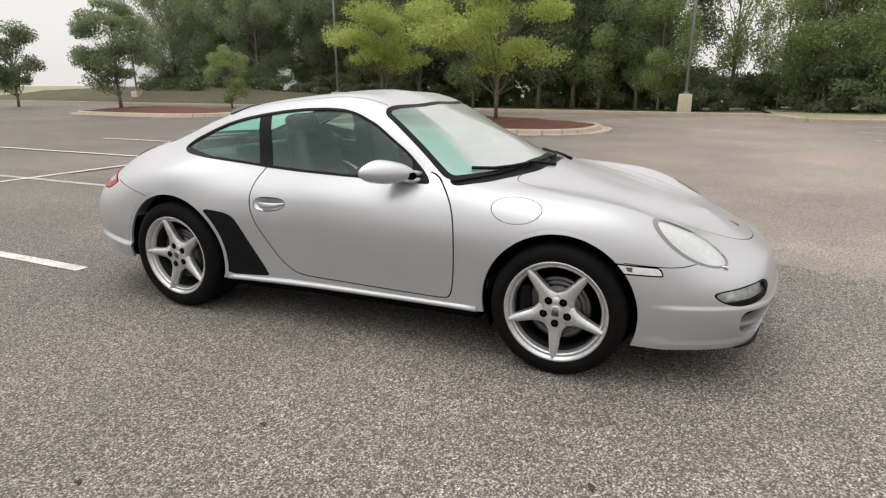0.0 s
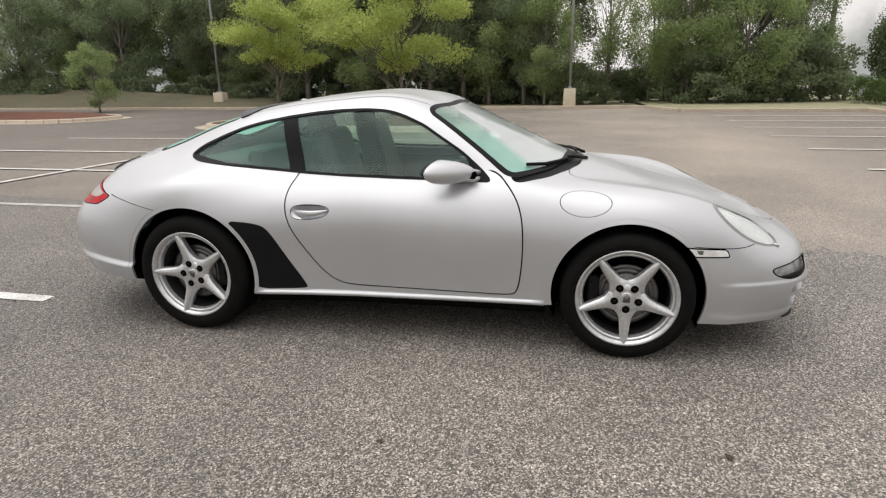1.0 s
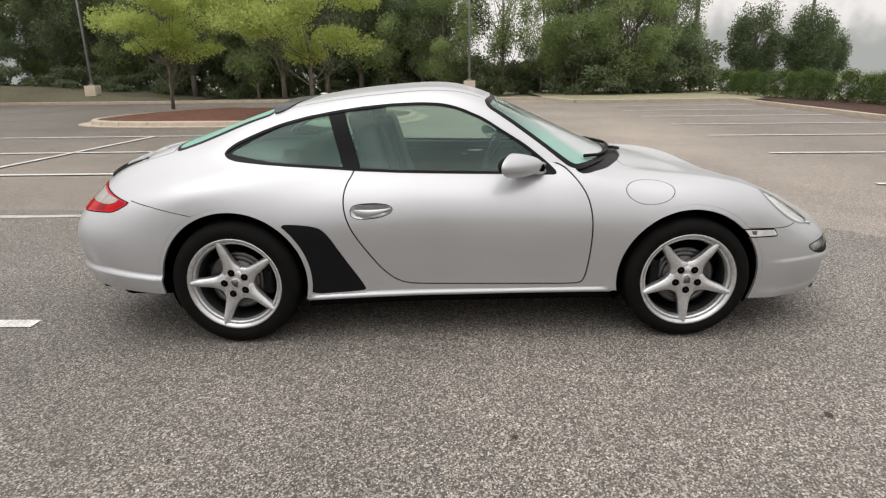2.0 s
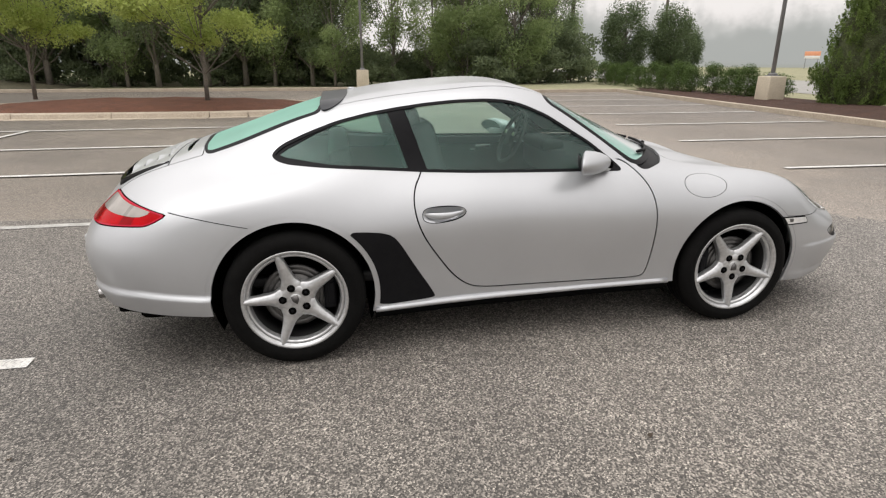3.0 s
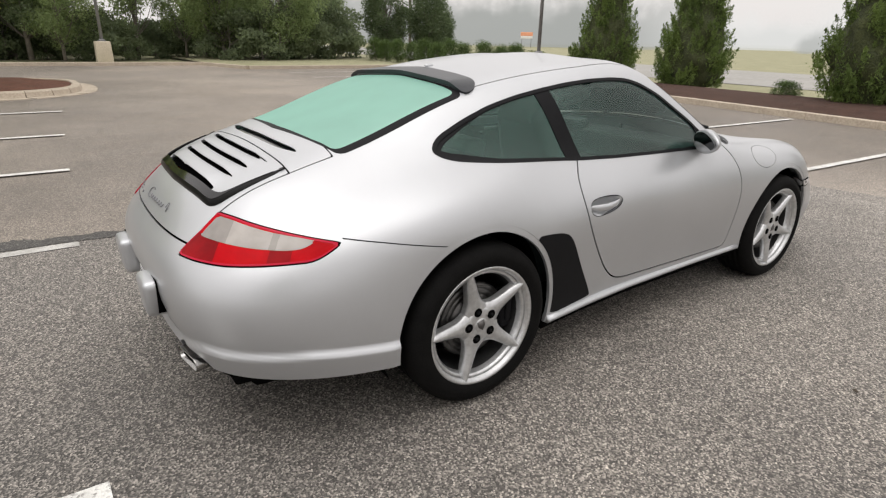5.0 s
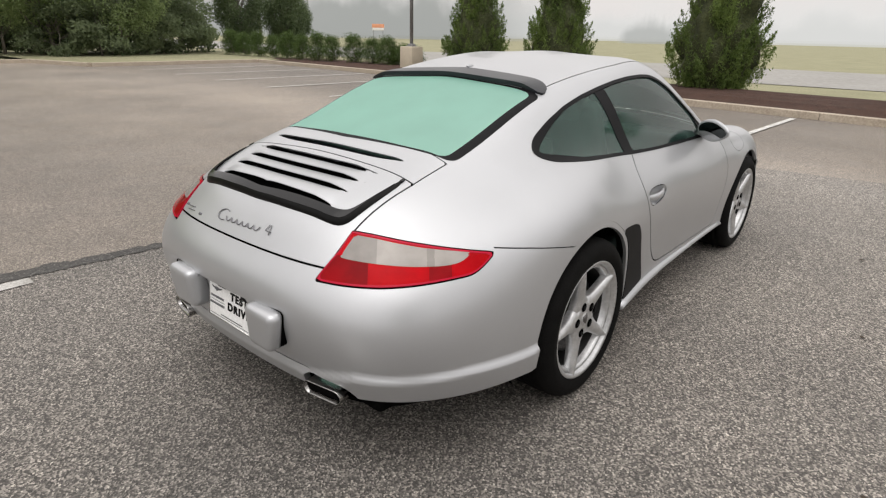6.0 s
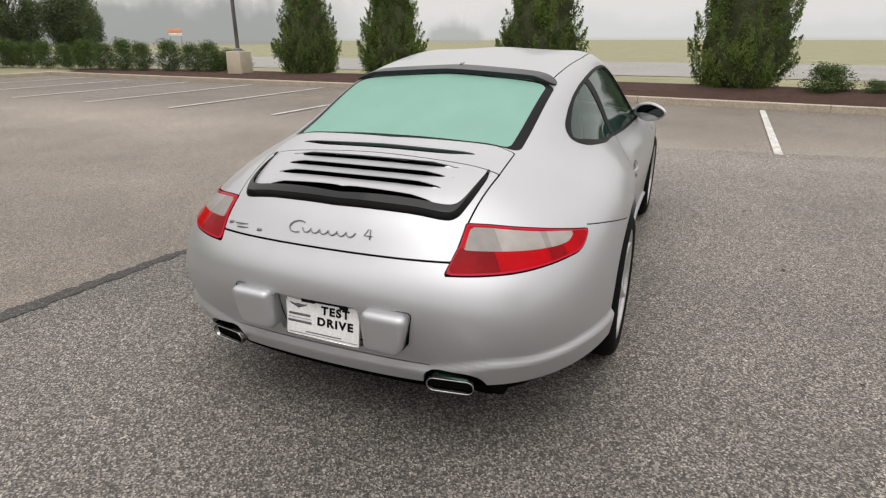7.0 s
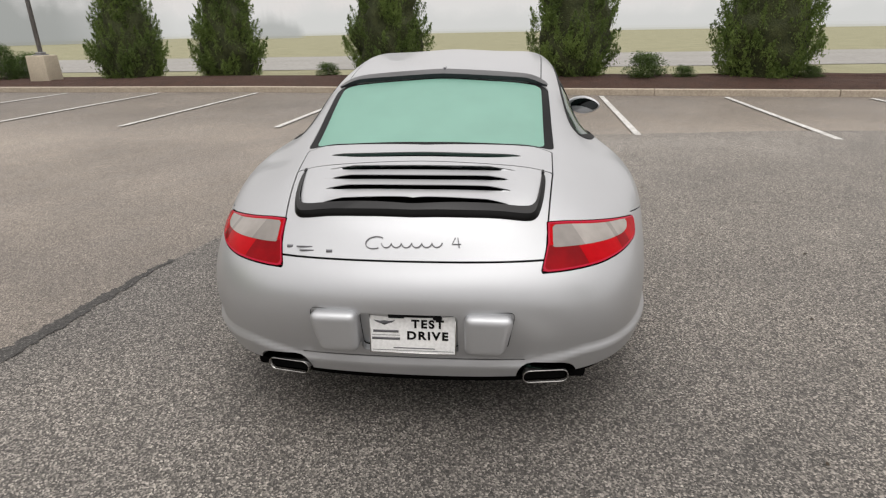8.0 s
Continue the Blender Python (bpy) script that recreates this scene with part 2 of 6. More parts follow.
def car_surface(nu=NU, nv=NV):
    cage = np.array(CAGE, float)
    cage = np.concatenate([cage[2:0:-1] * FLIP, cage, cage[-2:-4:-1] * FLIP])
    su = np.r_[0, np.cumsum(np.linalg.norm(np.diff(cage, axis=0), axis=2).mean(1))]
    g = cubic(su, cage, np.linspace(su[2], su[-3], nu))
    wide = np.concatenate([np.array(CAGE, float), np.array(CAGE, float)[:, -2:-4:-1] * FLIP], 1)
    sv = np.r_[0, np.cumsum(np.linalg.norm(np.diff(wide, axis=1), axis=2).mean(0))]
    g = np.concatenate([g, g[:, -2:-4:-1] * FLIP], 1)
    g = np.moveaxis(cubic(sv, np.moveaxis(g, 1, 0), np.linspace(0, sv[-3], nv)), 0, 1)
    g = blur(blur(g, 0, 60), 1, 20)
    g[0, :, 1] = g[-1, :, 1] = g[:, -1, 1] = 0
    g[..., 1] = np.maximum(g[..., 1], 0)

    def normals(g):
        n = np.cross(np.gradient(g, axis=0), np.gradient(g, axis=1))
        n[0, :, 1] = n[-1, :, 1] = n[:, -1, 1] = 0
        return n / (np.linalg.norm(n, axis=2, keepdims=True) + 1e-12)

    # crisp lower lips of the bumpers
    x, z = g[..., 0], g[..., 2]
    edge = 0.380 + 0.018 * np.clip((-x - 1.60) / 0.25, 0, 1) - 0.050 * np.clip((0.60 - g[..., 1]) / 0.20, 0, 1)
    lip = np.clip((-1.45 - x) / 0.12, 0, 1) * 0.020 * np.clip((edge - z) / 0.016, 0, 1)
    lip += np.clip((x - 1.55) / 0.1, 0, 1) * 0.014 * np.clip((0.255 - z) / 0.02, 0, 1)
    lip += np.clip((x - 1.58) / 0.1, 0, 1) * 0.008 * np.clip((0.415 - z) / 0.014, 0, 1) * (z > 0.25)
    g = g + normals(g) * lip[..., None]
    g[0, :, 1] = g[-1, :, 1] = g[:, -1, 1] = 0
    n = normals(g)
    idx = np.arange(nu * nv).reshape(nu, nv)
    a, b, c, d = idx[:-1, :-1].ravel(), idx[1:, :-1].ravel(), idx[1:, 1:].ravel(), idx[:-1, 1:].ravel()
    tri = np.r_[np.c_[a, b, c], np.c_[a, c, d]]
    return g.reshape(-1, 3), n.reshape(-1, 3), tri


def split(skin, f):
    """Cut a skin (points, normals, triangles) along f = 0: the pieces with f < 0 and f > 0."""
    V, N, T = skin
    if not len(T):
        return skin, skin
    f = np.where(np.abs(f) < 1e-7, 1e-7, f)
    neg = (f < 0)[T]
    count = neg.sum(1)
    keep = {True: [T[count == 3]], False: [T[count == 0]]}
    newv, newn, made, n0 = [], [], {}, len(V)

    def cut(i, j):
        key = (i, j) if i < j else (j, i)
        if key not in made:
            i, j = key
            t = f[i] / (f[i] - f[j])
            made[key] = n0 + len(newv)
            newv.append(V[i] + t * (V[j] - V[i]))
            newn.append(N[i] + t * (N[j] - N[i]))
        return made[key]

    extra = {True: [], False: []}
    for tri, flag, cnt in zip(T[(count == 1) | (count == 2)].tolist(), neg[(count == 1) | (count == 2)].tolist(), count[(count == 1) | (count == 2)].tolist()):
        lone = cnt == 1
        k = flag.index(lone)
        a, b, c = tri[k], tri[(k + 1) % 3], tri[(k + 2) % 3]
        p, q = cut(a, b), cut(a, c)
        extra[lone].append((a, p, q))
        extra[not lone] += [(p, b, c), (p, c, q)]
    if newv:
        V, N = np.r_[V, newv], np.r_[N, newn]
    out = []
    for side in (True, False):
        T2 = np.concatenate(keep[side] + ([np.array(extra[side])] if extra[side] else []))
        used, inv = np.unique(T2, return_inverse=True)
        out.append((V[used], N[used], inv.reshape(-1, 3)))
    return out


def polygon_distance(P, poly):
    """Signed distance of points (n, 2) to a closed polygon, negative inside."""
    poly = np.asarray(poly, float)
    d = np.full(len(P), 1e9)
    inside = np.zeros(len(P), bool)
    for a, b in zip(poly, np.roll(poly, -1, axis=0)):
        e, w = b - a, P - a
        t = np.clip((w @ e) / (e @ e + 1e-12), 0, 1)
        d = np.minimum(d, np.linalg.norm(w - t[:, None] * e, axis=1))
        if a[1] != b[1]:
            hit = ((a[1] > P[:, 1]) != (b[1] > P[:, 1])) & (P[:, 0] < (b[0] - a[0]) * (P[:, 1] - a[1]) / (b[1] - a[1]) + a[0])
            inside ^= hit
    return np.where(inside, -d, d)


def rounded(poly, rounds=2, radius=0.05):
    """A closed polygon whose corners are softened over about the given radius."""
    p = np.asarray(poly, float)
    for k in range(rounds):
        q = np.roll(p, -1, axis=0)
        e = q - p
        n = np.linalg.norm(e, axis=1, keepdims=True) + 1e-9
        c = np.minimum(0.25, radius * 0.5**k / n)
        p = np.stack([p + c * e, q - c * e], 1).reshape(-1, 2)
    return p


def both(skin, side):
    """The skin on one side of the car: side -1 is the right-hand side."""
    V, N, T = skin
    k = np.array([1, side, 1])
    return V * k, N * k, T if side > 0 else T[:, ::-1]


def pair(skin):
    a, b = both(skin, 1), both(skin, -1)
    return np.r_[a[0], b[0]], np.r_[a[1], b[1]], np.r_[a[2], b[2] + len(a[0])]


def welded(skin):
    """One skin whose coincident points are one."""
    V, N, T = skin
    _, first, inv = np.unique(np.round(V / 2e-5).astype(np.int64), axis=0, return_index=True, return_inverse=True)
    T = inv.ravel()[T]
    T = T[(T[:, 0] != T[:, 1]) & (T[:, 1] != T[:, 2]) & (T[:, 2] != T[:, 0])]
    return V[first], N[first], T


def skin_mesh(name, skin, rim=0.012, offset=0.0, inward=None):
    """A mesh from a skin, its open rim folded inwards to give it thickness."""
    V, N, T = welded(skin)
    N = N / (np.linalg.norm(N, axis=1, keepdims=True) + 1e-12)
    shift = offset(V) if callable(offset) else np.full(len(V), float(offset))
    V = V + N * shift[:, None]
    nv, faces, verts = len(V), T.tolist(), V
    normals = N if not callable(offset) else np.zeros_like(N)
    if rim:
        edges = {(a, b) for a, b in np.r_[T[:, [0, 1]], T[:, [1, 2]], T[:, [2, 0]]].tolist()}
        border = [(a, b) for a, b in sorted(edges) if (b, a) not in edges and max(abs(V[a][1]), abs(V[b][1])) > 1e-4]
        ring = sorted({v for ab in border for v in ab})
        top = {v: nv + n for n, v in enumerate(ring)}
        low = {v: nv + len(ring) + n for n, v in enumerate(ring)}
        drop = V[ring] - rim * N[ring] if inward is None else V[ring] + inward(V[ring])
        verts = np.r_[V, V[ring], drop]
        faces += [(top[b], top[a], low[a], low[b]) for a, b in border]
        normals = np.r_[normals, np.zeros((2 * len(ring), 3))]
    me = bpy.data.meshes.new(name)
    me.from_pydata(verts.tolist(), [], faces)
    me.update()
    me.shade_smooth()
    me.normals_split_custom_set_from_vertices(normals.tolist())
    return me


SKIN = car_surface()
GRID = SKIN[0].reshape(NU, NV, 3)
FULL = pair(SKIN)
TREE = BVHTree.FromPolygons(FULL[0].tolist(), FULL[2].tolist())


def on_skin(origin, direction):
    """Where a line meets the car's skin, with the outward normal there."""
    p, n, _, _ = TREE.ray_cast(Vector(origin), Vector(direction))
    return (p, n) if n.dot(Vector(direction)) < 0 else (p, -n)


def from_behind(y, z):
    return on_skin((-4, y, z), (1, 0, 0))


def from_above(x, y):
    return on_skin((x, y, 3), (0, 0, -1))


def from_side(x, z, s):
    return on_skin((x, s * 3, z), (0, -s, 0))


def pieces(skin):
    """The connected pieces of a skin, the largest first."""
    V, N, T = welded(skin)
    root = np.arange(len(V))
    while True:
        low = root[T].min(1)
        before = root.copy()
        for k in range(3):
            np.minimum.at(root, T[:, k], low)
        root = root[root]
        if (root == before).all():
            break
    out = []
    ids, counts = np.unique(root[T[:, 0]], return_counts=True)
    for i in ids[np.argsort(-counts)]:
        t = T[root[T[:, 0]] == i]
        if len(t) < 12:
            continue
        used, inv = np.unique(t, return_inverse=True)
        out.append((V[used], N[used], inv.reshape(-1, 3)))
    return out


def build_car():
    car = empty("sports_car")
    tagged(car, "silver two-door sports coupe parked on grey asphalt", "car")
    skin = SKIN

    def xz(s):
        return s[0][:, [0, 2]]

    def xw(s):
        return s[0][:, [0, 1]]

    def wz(s):
        return s[0][:, [1, 2]]

    def bowed(s):
        x, w, z = s[0].T
        return np.c_[x - .16 * w ** 2, w]

    def cut(s, keep, poly, flat):
        """Cut an outline out of the part of a skin for which keep holds: the piece, and the rest."""
        return split(s, np.where(keep(*s[0].T), polygon_distance(flat(s), poly), 1.0))

    def hole(s, cx, cz, r):
        return split(s, np.hypot(s[0][:, 0] - cx, s[0][:, 2] - cz) - r)[1]

    ind_line = rounded([(1.40, .594), (1.612, .581), (1.630, .546), (1.622, .539), (1.40, .546)], 1, .004)
    lips = []
    for cx, cz, r in ((1.175, .330, .366), (-1.175, .338, .376)):
        skin = hole(skin, cx, cz, r)
        if cx > 0:
            ind, skin = cut(skin, lambda x, w, z: (x > 1.3) & (w > .5), ind_line, xz)
        edge, skin = split(skin, np.hypot(skin[0][:, 0] - cx, skin[0][:, 2] - cz) - r - .024)
        lips.append(edge)

    # glass openings
    dlo = rounded([(.504, .864), (.3, .868), (0, .873), (-.302, .879), (-.525, .888), (-.745, .905), (-.99, .925), (-1.186, .942), (-1.238, .958), (-1.253, .979), (-1.205, 1.020),
                   (-1.07, 1.078), (-.94, 1.124), (-.8, 1.158), (-.65, 1.184), (-.5, 1.204), (-.35, 1.217), (-.2, 1.221), (-.09, 1.215), (0, 1.193), (.125, 1.14), (.225, 1.077), (.34, 1.007), (.455, .915)], 2, .02)
    side, skin = cut(skin, lambda x, w, z: w > .3, dlo, xz)
    ws = rounded([(.885, -.2), (.885, 0), (.86, .3), (.775, .53), (.68, .665), (.60, .738), (.42, .668), (.22, .600), (.122, .566), (.15, .44), (.178, .22), (.183, 0), (.183, -.2)], 2, .03)
    shield, skin = cut(skin, lambda x, w, z: z > .8, ws, xw)
    cowl_line = rounded([(.957, -.2), (.957, 0), (.93, .3), (.865, .48), (.77, .655), (.64, .760), (.58, .735), (.60, .64), (.8, .3), (.8, -.2)], 2, .03)
    cowl, skin = cut(skin, lambda x, w, z: z > .8, cowl_line, xw)
    rg = rounded([(-.985, -.2), (-.985, 0), (-1.0, .30), (-1.01, .515), (-1.57, .515), (-1.60, .40), (-1.635, 0), (-1.635, -.2)], 2, .02)
    rg_in = rounded([(-1.0, -.2), (-1.0, 0), (-1.01, .30), (-1.03, .482), (-1.572, .476), (-1.592, .33), (-1.608, 0), (-1.608, -.2)], 2, .02)
    rear, skin = cut(skin, lambda x, w, z: z > .8, rg, xw)

    # lamps and dark panels
    def lens(s, scale=1.0, shift=0.0):
        d = Vector((.34, -.13, -.23)).normalized()
        n = Vector((.62, .45, .62))
        n = (n - d * n.dot(d)).normalized()
        v = n.cross(d)
        q = s[0] - np.array((1.718, .641, .670))
        a, b, h = q @ np.array(d) + 1.2 * shift, q @ np.array(v) - shift, np.abs(q @ np.array(n))
        return np.where(h > 0.2, 1.0, (np.hypot(a / (.192 * scale), b / (.104 * scale)) - 1) * .125)

    lamp, skin = split(skin, lens(skin))
    tail = rounded([(-.06, .815), (.02, .808), (.08, .804), (.235, .783), (.35, .766), (.470, .748), (.43, .715), (.39, .694), (.24, .684), (.106, .676), (-.03, .672), (-.13, .671), (-.12, .75)], 2, .012)

    def tail_plane(s):
        p = s[0]
        return np.c_[(p[:, 0] + 2.02) * .686 + (p[:, 1] - .471) * .728, p[:, 2]]

    def tail_inner(s):
        return .464 - .020 * np.clip((.752 - s[0][:, 2]) / .07, 0, 1) - s[0][:, 1]

    tlamp, skin = split(skin, np.where(skin[0][:, 0] < -1.5, np.maximum(polygon_distance(tail_plane(skin), tail), tail_inner(skin)), 1.0))
    vent = rounded([(-.928, .650), (-.83, .645), (-.735, .632), (-.685, .60), (-.605, .46), (-.496, .288), (-.508, .274), (-.803, .264), (-.815, .36), (-.862, .5)], 2)
    vent, skin = cut(skin, lambda x, w, z: w > .5, vent, xz)
    fogp = rounded([(.736, .466), (.715, .480), (.62, .496), (.52, .502), (.475, .494), (.468, .462), (.52, .434), (.62, .415), (.69, .411), (.726, .434)], 2, .012)
    fog_lamp, skin = cut(skin, lambda x, w, z: x > 1.5, fogp, wz)
    mouth = rounded([(.685, .388), (.60, .390), (.40, .395), (.34, .37), (.355, .25), (.44, .236), (.58, .242), (.655, .29)], 2, .03)
    mouth, skin = cut(skin, lambda x, w, z: x > 1.5, mouth, wz)

    x, w, z = skin[0].T
    _, skin = split(skin, np.maximum.reduce([z - .236 - .0139 * (x + .8), -.86 - x, x - .82, .4 - w]))
    scoop = rounded([(.365, .20), (.372, .30), (.395, .338), (.47, .346), (.55, .338), (.585, .30), (.60, .20)], 2, .03)
    _, skin = cut(skin, lambda x, w, z: x < -1.9, scoop, wz)

    bay = rounded([(-.2, .380), (.170, .380), (.170, .545), (-.2, .545)], 1, .008)
    plate_bay, skin = cut(skin, lambda x, w, z: x < -1.9, bay, wz)

    # panel gaps
    seams = []

    def seam(s, f, width=0.003, keep=None):
        rest = None
        if keep is not None:
            s, rest = split(s, keep(*s[0].T))
        inner, more = split(s, f(s) + width)
        strip_, outer = split(more, f(more) - width)
        seams.append(strip_)
        if rest is not None:
            n = len(outer[0])
            outer = (np.r_[outer[0], rest[0]], np.r_[outer[1], rest[1]], np.r_[outer[2], rest[2] + n])
        return inner, outer

    def both_sides(a, b):
        return np.r_[a[0], b[0]], np.r_[a[1], b[1]], np.r_[a[2], b[2] + len(a[0])]

    door_line = rounded([(.50, .93), (.60, .835), (.65, .745), (.668, .62), (.662, .45), (.643, .318), (.60, .300), (.3, .302), (-.1, .304), (-.25, .306), (-.333, .325), (-.41, .39),
                         (-.47, .47), (-.545, .58), (-.585, .67), (-.60, .76), (-.585, .83), (-.555, .875), (-.534, .93)], 2)
    door, skin = seam(skin, lambda s: polygon_distance(xz(s), door_line), .0036, lambda x, w, z: z - .92 + 0 * x)
    hood_line = rounded([(.90, -.3), (.93, 0), (.90, .3), (.86, .53), (.95, .575), (1.2, .56), (1.5, .505), (1.74, .425), (1.90, .325), (1.985, .19), (2.015, 0), (2.015, -.3)], 2)
    hood, skin = seam(skin, lambda s: polygon_distance(xw(s), hood_line), .0022)

    def lid_f(s):
        x, w, z = s[0].T
        edge = np.interp(x, [-2.15, -2.02, -1.757, -1.6], [.458, .468, .497, .503])
        return np.maximum.reduce([w - edge, 0.708 - z, x + 1.755])

    def deck_f(s):
        x, w, z = s[0].T
        return np.maximum.reduce([w - np.interp(x, [-2.15, -2.02, -1.757, -1.6], [.458, .468, .497, .503]), x + 1.59, -1.90 - x])

    lid, skin = seam(skin, lid_f, .003)
    deck, skin = seam(skin, deck_f, .0025)
    centre = np.array((.958, .80, .783))
    flap, skin = seam(skin, lambda s: np.linalg.norm((s[0] - centre) * np.array((1, 1.65, 1.65)), axis=1) - 0.122, .002)
    line = lambda pts, s: s[0][:, 2] - np.interp(s[0][:, 0], *zip(*pts))
    low, up = seam(skin, lambda s: line([(-1.80, .77), (-1.70, .757), (-1.58, .738), (-1.33, .69)], s), .002, lambda x, w, z: np.maximum.reduce([x + 1.31, -1.705 - x, .55 - w, z - .85, .6 - z]))
    skin = both_sides(low, up)
    low, up = seam(skin, lambda s: line([(1.40, .600), (1.53, .588), (1.64, .580), (1.70, .581), (1.75, .590), (1.80, .612)], s), .002, lambda x, w, z: np.maximum.reduce([1.40 - x, x - 1.80, .5 - w, z - .7, .45 - z]))
    skin = both_sides(low, up)
    low, up = seam(skin, lambda s: s[0][:, 2] - .350, .0022, lambda x, w, z: np.maximum.reduce([x + 1.9, w - .40, z - .42, .28 - z]))
    skin = both_sides(low, up)
    low, up = seam(skin, lambda s: s[0][:, 1] - np.interp(s[0][:, 0], [-.92, -.35, .12], [.485, .512, .50]), .0025, lambda x, w, z: np.maximum.reduce([x - .125, -.93 - x, 1.0 - z]))
    skin = both_sides(low, up)

    # roof spoiler, wing, louvres
    def louvred(v):
        """Each louvre rises towards its rear edge."""
        t = (-1.809 - v[:, 0] + .16 * v[:, 1] ** 2) / .0615
        inside = np.clip((.335 - np.abs(v[:, 1])) / .08, 0, 1) * (t > -.2) * (t < 3)
        return .001 + .015 * inside * (t - np.floor(t))

    brow = rounded([(-.862, -.2), (-.862, 0), (-.872, .25), (-.90, .44), (-.935, .495), (-.975, .513), (-.998, .512), (-1.012, .49), (-1.005, .30), (-.998, 0), (-.998, -.2)], 2, .03)
    brow_skin, _ = cut(SKIN, lambda x, w, z: z > .8, brow, xw)
    wing_out = rounded([(-1.770, .462), (-1.80, .470), (-1.90, .460), (-1.960, .448), (-2.000, .434), (-2.022, .40), (-2.042, .2), (-2.049, 0), (-2.049, -.2), (-1.6, -.2), (-1.70, .462)], 2, .03)
    wing_in = rounded([(-1.765, .455), (-1.86, .445), (-1.950, .428), (-1.982, .396), (-2.008, .1), (-2.014, 0), (-2.014, -.2), (-1.6, -.2), (-1.70, .455)], 2, .03)
    wing, lid_rest = cut(lid, lambda x, w, z: x < -1.6, wing_out, xw)
    grate, wing = cut(wing, lambda x, w, z: x < -1.6, wing_in, xw)
    tray = grate
    slots = []
    for sx, half, deep in ((-1.809, .362, .003), (-1.871, .360, .003), (-1.932, .356, .003), (-1.9985, .335, .05)):
        shape = rounded([(sx - deep, -.3), (sx - deep, half - .10), (sx + .004, half + .02), (sx + .010, half - .05), (sx + .010, -.3)], 2, .02)
        slot, grate = cut(grate, lambda x, w, z: x < -1.6, shape, bowed)
        slots.append(slot)
    shape = rounded([(-1.722, -.3), (-1.720, .27), (-1.704, .395), (-1.690, .34), (-1.685, -.3)], 2, .02)
    high_slot, deck = cut(deck, lambda x, w, z: x < -1.6, shape, bowed)

    # painted shell and panels
    for k, piece in enumerate(pieces(pair(skin))):
        c = piece[0].mean(0)
        name = "body_shell" if k == 0 else "roof_panel" if c[2] > 1.1 else "bumper_panel" if c[0] < -1.5 or c[0] > 1.5 else "body_panel"
        part(name, skin_mesh(name, piece, 0.025), PAINT, car)
    part("plate_recess", skin_mesh("plate_recess", pair(plate_bay), 0, -0.030), PAINT, car)
    part("front_hood", skin_mesh("front_hood", pair(hood), 0.012), PAINT, car)
    part("rear_deck", skin_mesh("rear_deck", pair(deck), 0.004), PAINT, car)
    part("deck_slot", skin_mesh("deck_slot", pair(high_slot), 0, -0.014), GLOSS_BLACK, car, "gloss black air slot")
    lid_ob = part("engine_lid", skin_mesh("engine_lid", pair(lid_rest), 0.012), PAINT, car, "silver engine lid with a louvred grille")
    part("louvre_panel", skin_mesh("louvre_panel", pair(grate), 0.003, louvred), PAINT, lid_ob)
    # Added backing sheet; the dark behind the slots is put into its colour.
    part("grille_backing", skin_mesh("grille_backing", pair(tray), 0, -0.021), UNDER, lid_ob, "black backing sheet behind the grille slots")
    for sl in slots:
        part("louvre_slot", skin_mesh("louvre_slot", pair(sl), 0, -0.016), SEAM, lid_ob, "dark cooling slot")
    raised = lambda v: .006 + .011 * np.clip((-v[:, 0] - 1.80) / .2, 0, 1)
    rolled = lambda v: raised(v) * np.clip(-polygon_distance(np.c_[v[:, 0], np.abs(v[:, 1])], wing_out) / .016, 0, 1) ** .5 - .002
    wing_top, wing_edge = split(wing, np.where(wing[0][:, 0] < -1.77, polygon_distance(xw(wing), wing_out) + .016, -1.0))
    spoiler = part("lip_spoiler", skin_mesh("lip_spoiler", pair(wing_top), 0.004, raised), WING, lid_ob, "dark grey lip spoiler")
    part("spoiler_edge", skin_mesh("spoiler_edge", pair(wing_edge), 0.006, rolled), WING_EDGE, spoiler, "gloss black lower edge")
    part("roof_spoiler", skin_mesh("roof_spoiler", pair(brow_skin), 0.02, lambda v: .003 + .018 * np.clip((-v[:, 0] - .87) / .13, 0, 1) * np.clip((.53 - np.abs(v[:, 1])) / .12, .35, 1)), SPOILER, car, "dark grey spoiler over the rear window")
    for g in seams:
        if len(g[2]):
            for s in (-1, 1):
                part("panel_gap", skin_mesh("panel_gap", both(g, s), 0, -0.006), SEAM, car)
    part("windscreen_cowl", skin_mesh("windscreen_cowl", pair(cowl), 0.01, -0.012), BLACK, car, "black plastic cowl")
    for s in (-1, 1):
        part("fuel_flap" if s < 0 else "body_panel", skin_mesh("fuel_flap", both(flap, s), 0.006), PAINT, car)

    # windscreen and rear window with black rims
    glass, frit = split(shield, polygon_distance(xw(shield), ws) + 0.03)
    screen = part("windscreen", skin_mesh("windscreen", pair(glass), 0, -0.004), FOGGED, car, "fogged green-tinted windscreen with a painted white reflection")
    part("windscreen_rim", skin_mesh("windscreen_rim", pair(frit), 0.006, -0.003), BLACK, screen)
    glass, frit = split(rear, polygon_distance(xw(rear), rg_in))
    back_glass = part("rear_window", skin_mesh("rear_window", pair(glass), 0, -0.004), FOGGED_REAR, car, "mint-green fogged rear window")
    part("rear_window_rim", skin_mesh("rear_window_rim", pair(frit), 0.006, -0.003), BLACK, back_glass)

    # door handle recess: blunt at the rear, narrower to the front
    grip_line = rounded([(-.112, .012), (-.108, -.022), (-.06, -.041), (.03, -.038), (.09, -.023), (.113, .002), (.095, .025), (.03, .038), (-.06, .041), (-.10, .033)], 2, .02)
    def grip(s):
        x, w, z = s[0].T
        return polygon_distance(np.c_[x + .452, z - .703 - .06 * (x + .452)], grip_line)

